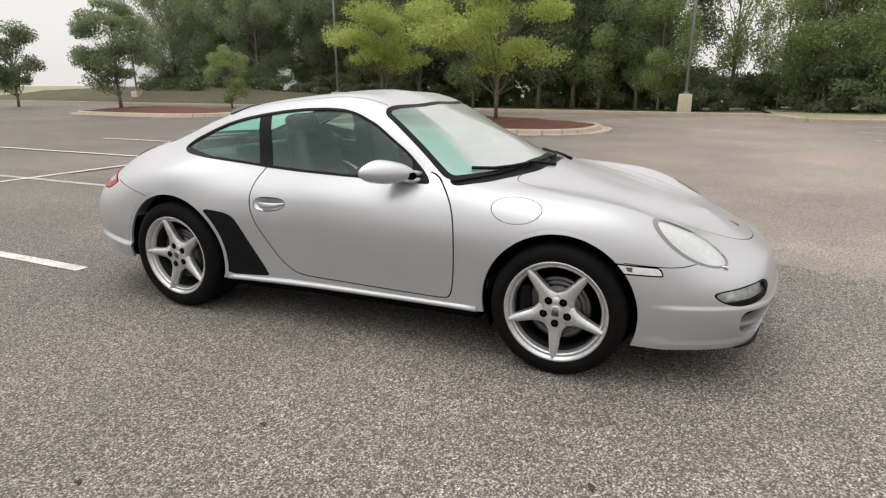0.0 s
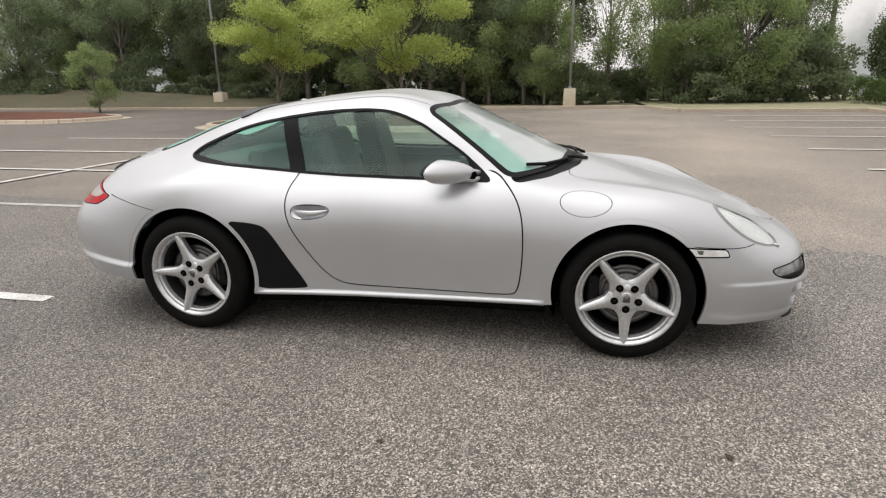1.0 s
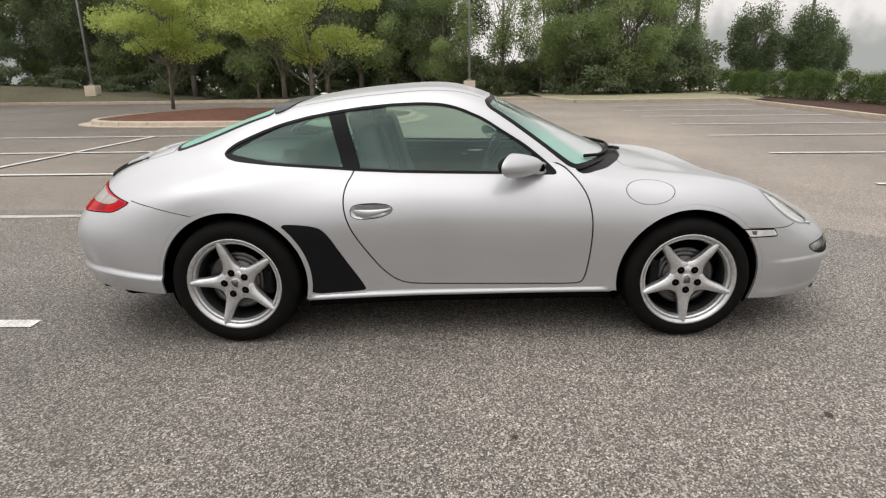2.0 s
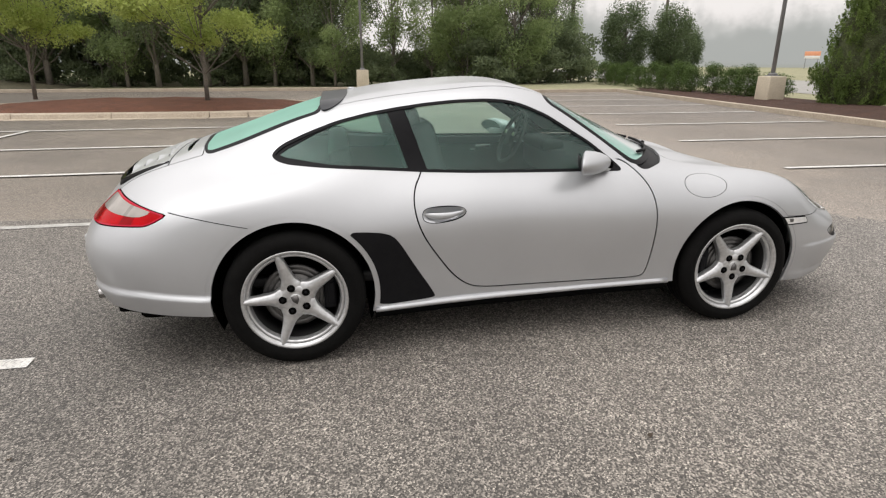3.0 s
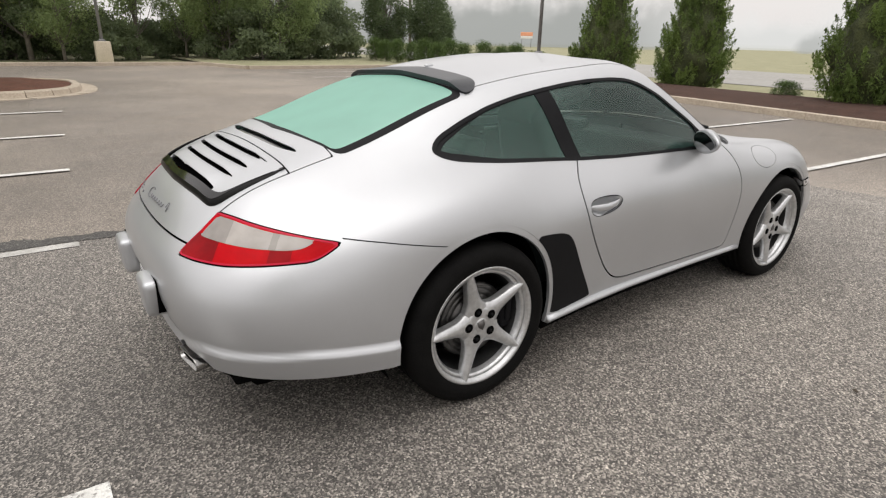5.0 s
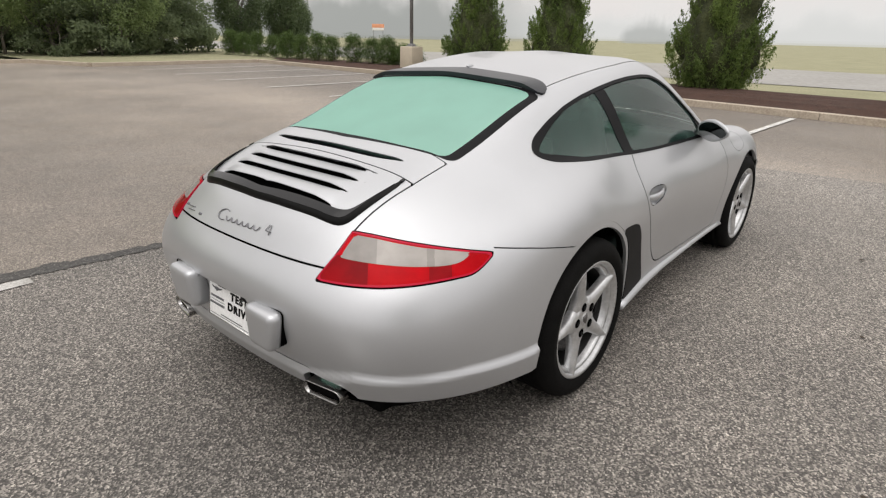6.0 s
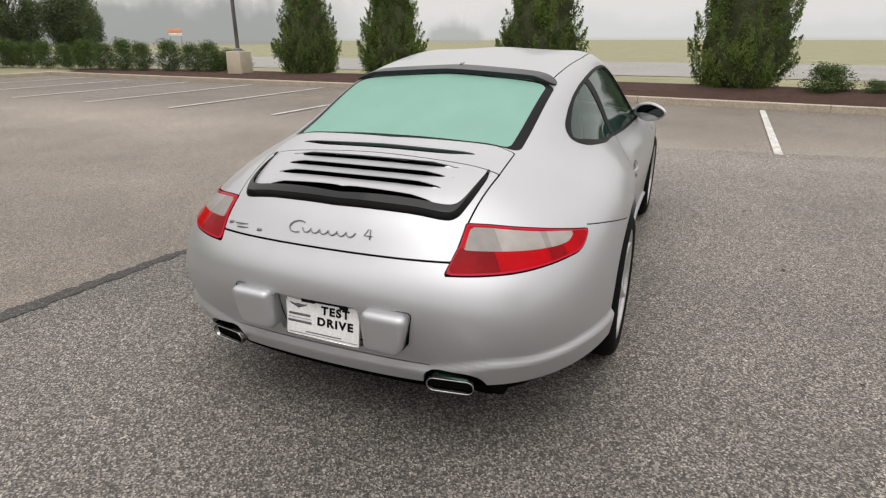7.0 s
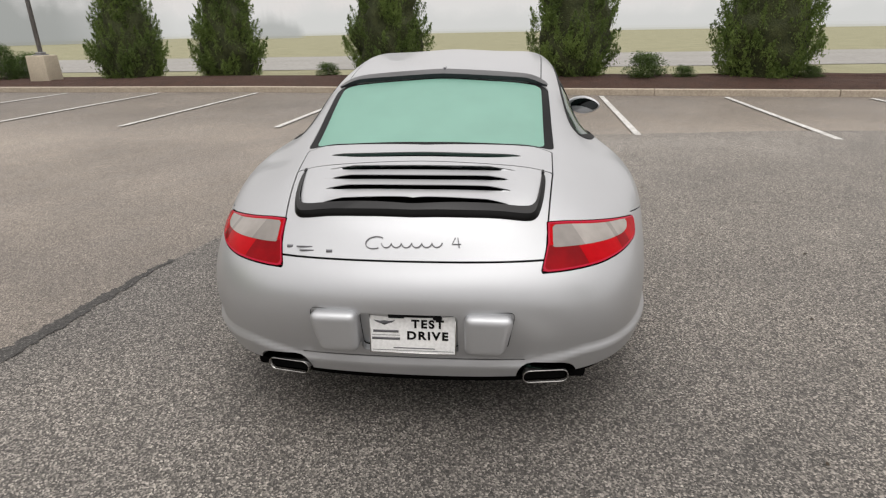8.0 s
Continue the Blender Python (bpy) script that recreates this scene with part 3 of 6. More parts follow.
    cup, door = split(door, grip(door))
    ring, cup = split(cup, -(grip(cup) + .0034))

    for s in (-1, 1):
        for edge in lips:
            x, w, z = edge[0].T
            _, edge = split(edge, np.maximum.reduce([z - .238 - .0139 * (x + .8), -.95 - x, x - .95]))
            part("wheel_arch_lip", skin_mesh("wheel_arch_lip", both(edge, s), 0.014, -.0015), PAINT, car)
        dm = part("door", skin_mesh("door", both(door, s), 0.02), PAINT, car)
        f = polygon_distance(xz(side), dlo)
        pane, trim = split(side, f + 0.013)
        lean = pane[0][:, 0] + .515 + (pane[0][:, 2] - .89) * .33
        pillar, rest = split(pane, np.abs(lean + .042) - .045)
        x, z = rest[0][:, 0], rest[0][:, 2]
        quarter, front = split(rest, x + .515 + (z - .89) * .33)
        rim_f = polygon_distance(xz(quarter), dlo) + .026 * np.clip((-.75 - quarter[0][:, 0]) / .4, .35, 1)
        quarter, qrim = split(quarter, rim_f)
        x, z = front[0][:, 0], front[0][:, 2]
        front, sail = split(front, x - .395 - (z - .87) * -.30)
        part("window_trim", skin_mesh("window_trim", both(trim, s), 0.006, 0.002), BLACK, car, "black window surround")
        part("centre_pillar", skin_mesh("centre_pillar", both(pillar, s), 0.004, -0.002), BLACK, car)
        part("mirror_triangle", skin_mesh("mirror_triangle", both(sail, s), 0.004, 0.0), BLACK, dm)
        part("door_window", skin_mesh("door_window", both(front, s), 0, -0.006), DOOR_MIST, dm, "dark tinted side glass")
        pane_ob = part("quarter_window", skin_mesh("quarter_window", both(quarter, s), 0, -0.005), SIDE_MIST, car)
        part("quarter_window_rim", skin_mesh("quarter_window_rim", both(qrim, s), 0.004, -0.003), BLACK, pane_ob)
        part("side_panel", skin_mesh("side_panel", both(vent, s), 0.012, 0.001), BLACK, car, "matt black stone guard film")
        head_lamp(car, both(lamp, s), lens, s)
        ind_in, ind_rim = split(ind, polygon_distance(xz(ind), ind_line) + .0065)
        ind_ob = part("side_indicator", skin_mesh("side_indicator", both(ind_in, s), 0.006, 0.003), LAMP_CLEAR, car, "clear side indicator")
        p, n = from_side(1.485, .569, s)
        part("indicator_bulb", box(.030, .004, .020, tuple(p + n * .003), .002), DARK_METAL, ind_ob)
        part("indicator_rim", skin_mesh("indicator_rim", both(ind_rim, s), 0.006, 0.001), SEAM, ind_ob)
        tail_lamp(car, both(tlamp, s), tail_plane, tail, tail_inner, s)
        fog_ob = part("fog_light", skin_mesh("fog_light", both(fog_lamp, s), 0, -0.006), LAMP_GLASS, car, "clear fog light in a dark bezel")
        fl = both(fog_lamp, 1)
        bowl, bezel = split(fl, np.maximum(polygon_distance(wz(fl), fogp) + .0055, np.maximum(.512 - fl[0][:, 1], .428 + .10 * (.72 - fl[0][:, 1]) - fl[0][:, 2])))
        part("fog_light_bowl", skin_mesh("fog_light_bowl", both(bowl, s), 0, -0.02), FOG_BOWL, fog_ob)
        part("fog_light_bezel", skin_mesh("fog_light_bezel", both(bezel, s), .02, -0.002), BLACK, fog_ob)
        part("air_intake", skin_mesh("air_intake", both(mouth, s), 0, -0.07), UNDER, car, "dark front air intake")
        for zz, thick in ((.318, .011), (.252, .014)):
            blade, _ = split(mouth, np.abs(mouth[0][:, 2] - zz) - thick)
            part("intake_slat", skin_mesh("intake_slat", both(blade, s), 0.04, -0.008), PAINT, car, "silver intake slat")
        handle = part("handle_cup", skin_mesh("handle_cup", both(cup, s), 0, lambda v: -.040 * np.clip(1 - ((v[:, 0] + .452) / .108) ** 2 - ((v[:, 2] - .703) / .040) ** 2, 0, 1) ** .7), PAINT, dm)
        part("handle_gap", skin_mesh("handle_gap", both(ring, s), 0, -.004), SEAM, handle)
        bm = bmesh.new()
        bmesh.ops.create_uvsphere(bm, u_segments=28, v_segments=14, radius=1)
        for v in bm.verts:
            v.co = (-.452 + v.co.x * .099, s * (.859 + v.co.y * .011 - .016 * v.co.x ** 2), .695 + v.co.z * .016 * (1 - .25 * v.co.x) + .012 * v.co.x ** 2 + .006 * v.co.x)
        part("door_handle", bm, PAINT, handle, "silver door handle")
        door_mirror(car, s)
        sill(car, s)
        wiper(car, s)
    for s in (-1, 1):
        p, n = from_side(1.864, .568, s)
        nozzle = joined(box(.022, .012, .010, tuple(p + n * .004), .003), box(.010, .010, .014, tuple(p + n * .002 + Vector((.012, 0, -.004))), .003))
        part("washer_nozzle", nozzle, CHROME, car, "small headlight washer nozzle")
    p, n = from_above(1.915, 0)
    crest = prism([(-.020, .026), (.020, .026), (.019, -.004), (0, -.028), (-.019, -.004)], .002)
    turn = n.to_track_quat("Z", "Y").to_matrix().to_4x4()
    bmesh.ops.transform(crest, matrix=Matrix.Translation(p + n * .001) @ turn @ Matrix.Rotation(radians(90), 4, "X"), verts=crest.verts)
    part("hood_crest", crest, BRASS, car, "small shield badge on the hood")
    front_lip(car)
    return car, lid_ob


def head_lamp(car, lamp, lens, s):
    """Clear oval cover over a bright bowl with a round lamp, in a grey surround."""
    half = both(lamp, s)
    core, rim = split(half, lens(half, .915, -.0085))
    ob = part("headlight", skin_mesh("headlight", both(core, s), 0, 0.0), LAMP_GLASS, car, "clear oval headlight")
    part("headlight_rim", skin_mesh("headlight_rim", both(rim, s), 0.02, -0.001), LAMP_GREY, ob)
    part("headlight_bowl", skin_mesh("headlight_bowl", both(core, s), 0, -0.010), LAMP_BOWL, ob)


def tail_lamp(car, lamp, plane, outline, inner, s):
    """Red rear lamp with a pale upper band."""
    half = both(lamp, s)
    core, rim = split(half, np.maximum(polygon_distance(plane(half), outline), inner(half)) + 0.009)
    edge, rim = split(rim, -(np.maximum(polygon_distance(plane(rim), outline), inner(rim)) + .0042))
    band = rounded([(-.08, .801), (.02, .796), (.08, .792), (.235, .771), (.388, .753), (.35, .731), (.30, .727), (.20, .729), (.10, .733), (0, .737), (-.08, .741)], 2, .010)
    pale, red = split(core, np.maximum(polygon_distance(plane(core), band), .484 - core[0][:, 1]))
    p = plane(red)
    chamber = lambda q: np.minimum(np.abs(q[:, 0] + .02) - .085, np.abs(q[:, 0] - .285) - .035)
    lower, upper = split(red, np.maximum(chamber(p), p[:, 1] - .744))
    dim, pale = split(pale, np.minimum(np.abs(plane(pale)[:, 0] + .02) - .11, np.abs(plane(pale)[:, 0] - .255) - .012))
    ob = part("tail_light", skin_mesh("tail_light", both(upper, s), 0.004, 0.003), LAMP_RED, car, "red tail light with a pale upper lens")
    for piece in pieces(lower):
        part("lower_lens", skin_mesh("lower_lens", both(piece, s), 0.004, 0.003), LAMP_RED_DARK, ob)
    part("lamp_gap", skin_mesh("lamp_gap", both(edge, s), 0, -0.002), SEAM, ob)
    part("lamp_rim", skin_mesh("lamp_rim", both(rim, s), 0.012, 0.004), LAMP_RED_EDGE, ob)
    for piece in pieces(dim):
        part("dim_lens", skin_mesh("dim_lens", both(piece, s), 0.004, 0.004), LAMP_DIM, ob, "smoky part of the pale lens")
    part("pale_lens", skin_mesh("pale_lens", both(pale, s), 0.004, 0.004), LAMP_PALE, ob, "pale ribbed reversing lens")


def door_mirror(car, s):
    bm = bmesh.new()
    bmesh.ops.create_uvsphere(bm, u_segments=36, v_segments=20, radius=1)
    for v in bm.verts:
        x, y, z = v.co
        fat = 1 - .22 * max(0, y)
        if x > 0:
            v.co = (.247 + x * .148 * (1 - .25 * y) - .05 * y, s * (.852 + y * .099 - .03 * x), .925 + z * .060 * fat - .010 * x)
        else:
            v.co = (.247 + x * .02 - .05 * y, s * (.852 + y * .099), .925 + z * .060 * fat)
    ob = part("door_mirror", bm, PAINT, car, "rounded silver door mirror")
    bm = bmesh.new()
    bmesh.ops.create_uvsphere(bm, u_segments=28, v_segments=10, radius=1)
    for v in bm.verts:
        x, y, z = v.co
        v.co = (.227 + x * .004 - .05 * y - .017 * z, s * (.852 + y * .087), .925 + z * .0485 * (1 - .22 * max(0, y)))
    part("mirror_glass", bm, MIRROR, ob)
    upper = tube([(.432, s * .712, .905), (.418, s * .755, .916), (.392, s * .79, .925), (.34, s * .82, .934)], [.013, .012, .012, .012], 10)
    lower = tube([(.434, s * .712, .880), (.424, s * .755, .880), (.400, s * .795, .882), (.33, s * .825, .890)], [.014, .013, .012, .012], 10)
    heel = tube([(.434, s * .70, .910), (.436, s * .705, .893), (.434, s * .70, .874)], [.014, .019, .014], 10)
    part("mirror_foot", joined(upper, lower, heel), PAINT, ob)
    part("mirror_foot_gap", box(.10, .05, .036, (.372, s * .785, .904), .01), SEAM, ob)


def sill(car, s):
    bm = bmesh.new()
    prof = [(-.03, .229), (.0, .231), (.013, .235), (.020, .242), (.019, .252), (.008, .261), (-.02, .268)]
    rows = []
    for k in range(25):
        t = k / 24
        x = -.80 + 1.58 * t
        w = np.interp(x, [-.80, -.5, -.2, .3, .7, .78], [.882, .852, .834, .826, .828, .832])
        z = 0.022 * t
        rows.append([bm.verts.new((x, s * (w + a), b + z)) for a, b in prof])
    for a, b in zip(rows, rows[1:]):
        for n in range(len(prof) - 1):
            bm.faces.new((a[n], b[n], b[n + 1], a[n + 1]))
    bm.faces.new(rows[0])
    bm.faces.new(rows[-1])
    bmesh.ops.recalc_face_normals(bm, faces=bm.faces)
    part("side_sill", bm, PAINT, car, "silver side sill")
    bm = bmesh.new()
    rows = []
    for k in range(25):
        t = k / 24
        x = -.80 + 1.58 * t
        w = np.interp(x, [-.80, -.5, -.2, .3, .7, .78], [.882, .852, .834, .826, .828, .832])
        rows.append([bm.verts.new((x, s * (w + a), b + .018 * t)) for a, b in ((-.16, .262), (-.012, .24), (-.013, .206), (-.026, .190), (-.16, .180))])
    for a, b in zip(rows, rows[1:]):
        for n in range(5):
            bm.faces.new((a[n], b[n], b[(n + 1) % 5], a[(n + 1) % 5]))
    bm.faces.new(rows[0])
    bm.faces.new(rows[-1])
    bmesh.ops.recalc_face_normals(bm, faces=bm.faces)
    part("sill_underside", bm, UNDER, car)


def wiper(car, s):
    """A wiper lying along the foot of the windscreen."""
    spots = [(.655, -.60), (.745, -.51), (.81, -.40), (.855, -.28), (.885, -.15), (.90, -.04)]
    if s > 0:
        spots = [(.905, .02), (.90, .12), (.885, .24), (.85, .36), (.79, .48), (.72, .56)]
    pts = []
    for x, y in spots:
        p, n = from_above(x, y)
        pts.append(p + n * .009)
    ob = part("wiper_blade", tube(pts, .009, 6), BLACK, car, "black wiper blade")
    p0, n0 = from_above(.965, -.10 if s < 0 else .35)
    part("wiper_arm", tube([p0 + n0 * .006, (p0 + pts[3]) / 2 + Vector((0, 0, .010)), pts[3] + Vector((0, 0, .008))], [.012, .009, .006], 6), BLACK, ob)


def front_lip(car):
    """Black rubber lip under the nose, and the dark lower edge of the rear bumper."""
    for name, rows, full, out in (("front_lip", [k for k in range(NU) if GRID[k, 0, 0] > 1.93], .03, .010), ("rear_valance", [k for k in range(NU) if GRID[k, 0, 0] < -1.70], .05, -.05)):
        bm = bmesh.new()
        lines = []
        half = []
        for k in rows:
            a, b = GRID[max(k - 1, 0), 0], GRID[min(k + 1, NU - 1), 0]
            d = Vector((b[1] - a[1], a[0] - b[0], 0)).normalized()
            if k in (0, NU - 1):
                d = Vector((1, 0, 0))
            half.append((Vector(GRID[k, 0]), d if d.dot(Vector((GRID[k, 0, 0], GRID[k, 0, 1], 0))) > 0 else -d))
        if name == "front_lip":
            half = half[::-1]
        mirrored = [(Vector((p.x, -p.y, p.z)), Vector((d.x, -d.y, 0))) for p, d in half[::-1]][1:]
        run = half + mirrored
        for n, (p, d) in enumerate(run):
            drop = full * min(1, .02 + min(n, len(run) - 1 - n) / 22)
            lines.append([bm.verts.new(q) for q in (p - Vector((0, 0, .001)) - d * .004, p + d * out - Vector((0, 0, .3 * drop)), p + d * out - Vector((0, 0, drop)), p - d * .12 - Vector((0, 0, drop)))])
        for a, b in zip(lines, lines[1:]):
            for n in range(3):
                bm.faces.new((a[n], b[n], b[n + 1], a[n + 1]))
        bmesh.ops.remove_doubles(bm, verts=bm.verts, dist=1e-4)
        bmesh.ops.recalc_face_normals(bm, faces=bm.faces)
        part(name, bm, UNDER if out < 0 else BLACK, car, "black rubber " + name.replace("_", " "))


def wheel(car, x, y, radius, width, s, spin):
    """Five-spoke alloy wheel; its outer face points away from the car."""
    hub = empty("wheel")
    hub.parent = car
    h = width / 2
    rim_r = 0.2425
    hub.matrix_basis = pose(x, s * y, radius, 0, spin, 0 if s < 0 else 180)
    tyre = [(rim_r - .012, -h + .012), (rim_r + .004, -h + .004), (rim_r + .03, -h - .004), (radius - .045, -h - .004), (radius - .02, -h + .006), (radius - .006, -h + .022), (radius, -h + .045)]
    for g in (-.055, -.02, .02, .055):
        tyre += [(radius, g - .005), (radius - .006, g - .003), (radius - .006, g + .003), (radius, g + .005)]
    tyre += [(radius, h - .045), (radius - .02, h - .006), (rim_r + .03, h), (rim_r - .012, h - .012)]
    part("tyre", revolve(tyre, 72), RUBBER, hub, "black low-profile tyre")
    rim = [(rim_r - .036, -h + .052), (rim_r - .030, -h + .034), (rim_r - .027, -h + .024), (rim_r - .0165, -h + .021), (rim_r - .0155, -h + .027), (rim_r - .0135, -h + .027), (rim_r - .012, -h + .010), (rim_r - .002, -h + .004), (rim_r + .004, -h + .004), (rim_r + .004, -h + .012)]
    barrel = part("rim", revolve(rim, 72), RIM, hub, "silver alloy rim")
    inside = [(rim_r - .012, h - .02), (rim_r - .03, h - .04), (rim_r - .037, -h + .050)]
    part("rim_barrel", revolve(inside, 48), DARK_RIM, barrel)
    stations = [(.040, .052, .022), (.062, .058, .022), (.078, .050, .0218), (.090, .040, .021), (.104, .0335, .0195), (.12, .0295, .0175), (.15, .0255, .014), (.18, .0225, .0105), (.203, .0195, .0085), (.220, .0160, .0070), (.235, .0115, .0055)]
    spoke = bmesh.new()
    rows = []
    for r, w, f in stations:
        rows.append([spoke.verts.new((x, -h + y, r)) for x, y in ((-w, f + .042), (-w, f + .017), (-w * .86, f + .010), (-w * .30, f + .0005), (w * .30, f + .0005), (w * .86, f + .010), (w, f + .017), (w, f + .042))])
    for p, q in zip(rows, rows[1:]):
        for n in range(7):
            spoke.faces.new((p[n], p[n + 1], q[n + 1], q[n]))
    bmesh.ops.recalc_face_normals(spoke, faces=spoke.faces)
    spoke_mesh = bpy.data.meshes.new("spoke")
    spoke.to_mesh(spoke_mesh)
    spoke.free()
    spoke_mesh.shade_smooth()
    spoke_mesh.materials.append(RIM)
    for k in range(5):
        part("spoke", spoke_mesh, None, hub).matrix_basis = pose(0, 0, 0, 0, 72 * k, 0)
    part("wheel_hub", revolve([(.0005, -h + .0225), (.045, -h + .0225), (.062, -h + .0235), (.070, -h + .028), (.075, -h + .045)], 40), RIM, hub)
    cap = revolve([(.0005, -h + .0195), (.024, -h + .020), (.0285, -h + .0215), (.030, -h + .026)], 32)
    part("hub_cap", cap, RIM, hub)
    crest = prism([(-.017, .021), (.017, .021), (.016, -.004), (0, -.023), (-.016, -.004)], .002)
    bmesh.ops.translate(crest, vec=(0, -h + .0185, 0), verts=crest.verts)
    part("badge", crest, DARK_METAL, hub)
    for k in range(5):
        a = 2 * math.pi * k / 5 + math.pi / 2
        well = revolve([(.0005, .0), (.0160, .0), (.0182, .001), (.0190, .003)], 20)
        bmesh.ops.translate(well, vec=(.060 * math.cos(a), -h + .0200, .060 * math.sin(a)), verts=well.verts)
        part("bolt_well", well, SEAM, hub)
        nut = revolve([(.0005, -.002), (.0065, -.002), (.008, .0)], 6)
        bmesh.ops.translate(nut, vec=(.060 * math.cos(a), -h + .0198, .060 * math.sin(a)), verts=nut.verts)
        part("wheel_bolt", nut, BLACK, hub)
    disc = revolve([(.05, .018), (.082, .018), (.086, .030), (.105, .030), (.106, .0315), (.110, .0315), (.111, .030), (.128, .030), (.129, .0315), (.133, .0315), (.134, .030), (.155, .030), (.155, .05), (.05, .05)], 48)
    bmesh.ops.translate(disc, vec=(0, -h + .05, 0), verts=disc.verts)
    part("brake_disc", disc, DISC, hub, "grey ventilated brake disc")
    side = (1 if x < 0 else -1) * (1 if s < 0 else -1)
    cal = joined(box(.060, .05, .17, (side * .160, -h + .088, .01), .018, 3), box(.028, .012, .10, (side * .168, -h + .060, .01), .005, 2))
    bmesh.ops.rotate(cal, cent=(0, 0, 0), matrix=Matrix.Rotation(math.radians(-spin), 3, 'Y'), verts=cal.verts)
    part("brake_caliper", cal, BLACK, hub)
    back = revolve([(.0005, h - .04), (rim_r - .03, h - .04)], 32)
    part("inner_shield", back, UNDER, hub)
    return hub


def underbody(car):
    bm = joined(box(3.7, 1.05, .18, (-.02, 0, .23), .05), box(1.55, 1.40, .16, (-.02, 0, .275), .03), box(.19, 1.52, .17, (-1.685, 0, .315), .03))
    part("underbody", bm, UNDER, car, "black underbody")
    # Assumed low block, added to deepen the shade under the rear bumper.
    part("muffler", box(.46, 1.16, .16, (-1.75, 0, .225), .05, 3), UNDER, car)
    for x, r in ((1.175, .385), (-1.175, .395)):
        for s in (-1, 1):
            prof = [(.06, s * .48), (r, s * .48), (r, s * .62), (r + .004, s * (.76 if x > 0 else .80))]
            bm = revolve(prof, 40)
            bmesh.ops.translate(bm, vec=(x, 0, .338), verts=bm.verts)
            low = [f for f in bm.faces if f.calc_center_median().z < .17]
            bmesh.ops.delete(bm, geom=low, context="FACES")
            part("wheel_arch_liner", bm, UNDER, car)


LAMP_GLASS = glass_like("lamp_glass", (0.97, 0.98, 0.98), 0.02)
LAMP_BOWL = varied("lamp_reflector", (0.92, 0.92, 0.92), (0.95, 0.95, 0.95), 5, 0.25, 0.0, 0.004, 0.05)
# Bright and dark facet reflections of the fog lamp are put into the colour.
FOG_BOWL = varied("painted_facet_reflector", (0.40, 0.40, 0.40), (1.0, 1.0, 0.99), 16, 0.2, 0.0, 0.004, 0.3, fine=34)
DISC = varied("dark_brake_iron", (0.05, 0.05, 0.05), (0.15, 0.146, 0.142), 25, 0.38, 0.2, 0.001, 0.8)
LAMP_CLEAR = varied("clear_lamp_lens", (0.58, 0.58, 0.57), (0.95, 0.95, 0.94), 26, 0.15, 0.0, 0.001, 0.3)
LAMP_RED = varied("red_lamp_lens", (0.36, 0.001, 0.004), (0.46, 0.002, 0.006), 7, 0.12, 0.0, fine=12)
shader_of(LAMP_RED).inputs["Specular IOR Level"].default_value = 0.06
LAMP_RED_DARK = varied("dark_red_lamp_lens", (0.15, 0.004, 0.006), (0.27, 0.003, 0.006), 6, 0.12, 0.0, 0.002, fine=11)
shader_of(LAMP_RED_DARK).inputs["Specular IOR Level"].default_value = 0.06
LAMP_RED_EDGE = material("bright_red_lamp_edge", (0.40, 0.006, 0.028), 0.2, 0.0, Specular_IOR_Level=0.15)
LAMP_GREY = varied("grey_lamp_surround", (0.15, 0.15, 0.15), (0.22, 0.22, 0.22), 12, 0.3, 0.0)
SCRIPT = varied("script_metal", (0.16, 0.16, 0.165), (0.24, 0.24, 0.25), 20, 0.3, 0.0, 0.001, 0.6)
MIRROR = material("mirror_glass", (0.06, 0.065, 0.065), 0.03, 1.0)
LAMP_PALE = varied("pale_lamp_lens", (0.27, 0.25, 0.23), (0.37, 0.34, 0.315), 4, 0.2, 0.0, fine=9)
shader_of(LAMP_PALE).inputs["Specular IOR Level"].default_value = 0.3
LAMP_DIM = varied("smoky_lamp_lens", (0.19, 0.174, 0.16), (0.28, 0.257, 0.238), 4, 0.2, 0.0, fine=9)
shader_of(LAMP_DIM).inputs["Specular IOR Level"].default_value = 0.3
# Dark copy of the rim alloy: shade inside the wheel is put into its colour.
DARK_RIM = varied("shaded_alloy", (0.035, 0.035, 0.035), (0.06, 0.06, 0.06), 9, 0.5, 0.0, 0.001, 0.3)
WING = varied("grey_satin_wing", (0.005, 0.005, 0.006), (0.008, 0.008, 0.009), 6, 0.10, 0.02, 0.001)
WING_EDGE = varied("black_wing_edge", (0.004, 0.004, 0.004), (0.006, 0.006, 0.006), 6, 0.3, 0.0)
shader_of(WING_EDGE).inputs["Specular IOR Level"].default_value = 0.12
shader_of(WING).inputs["Specular IOR Level"].default_value = 0.38


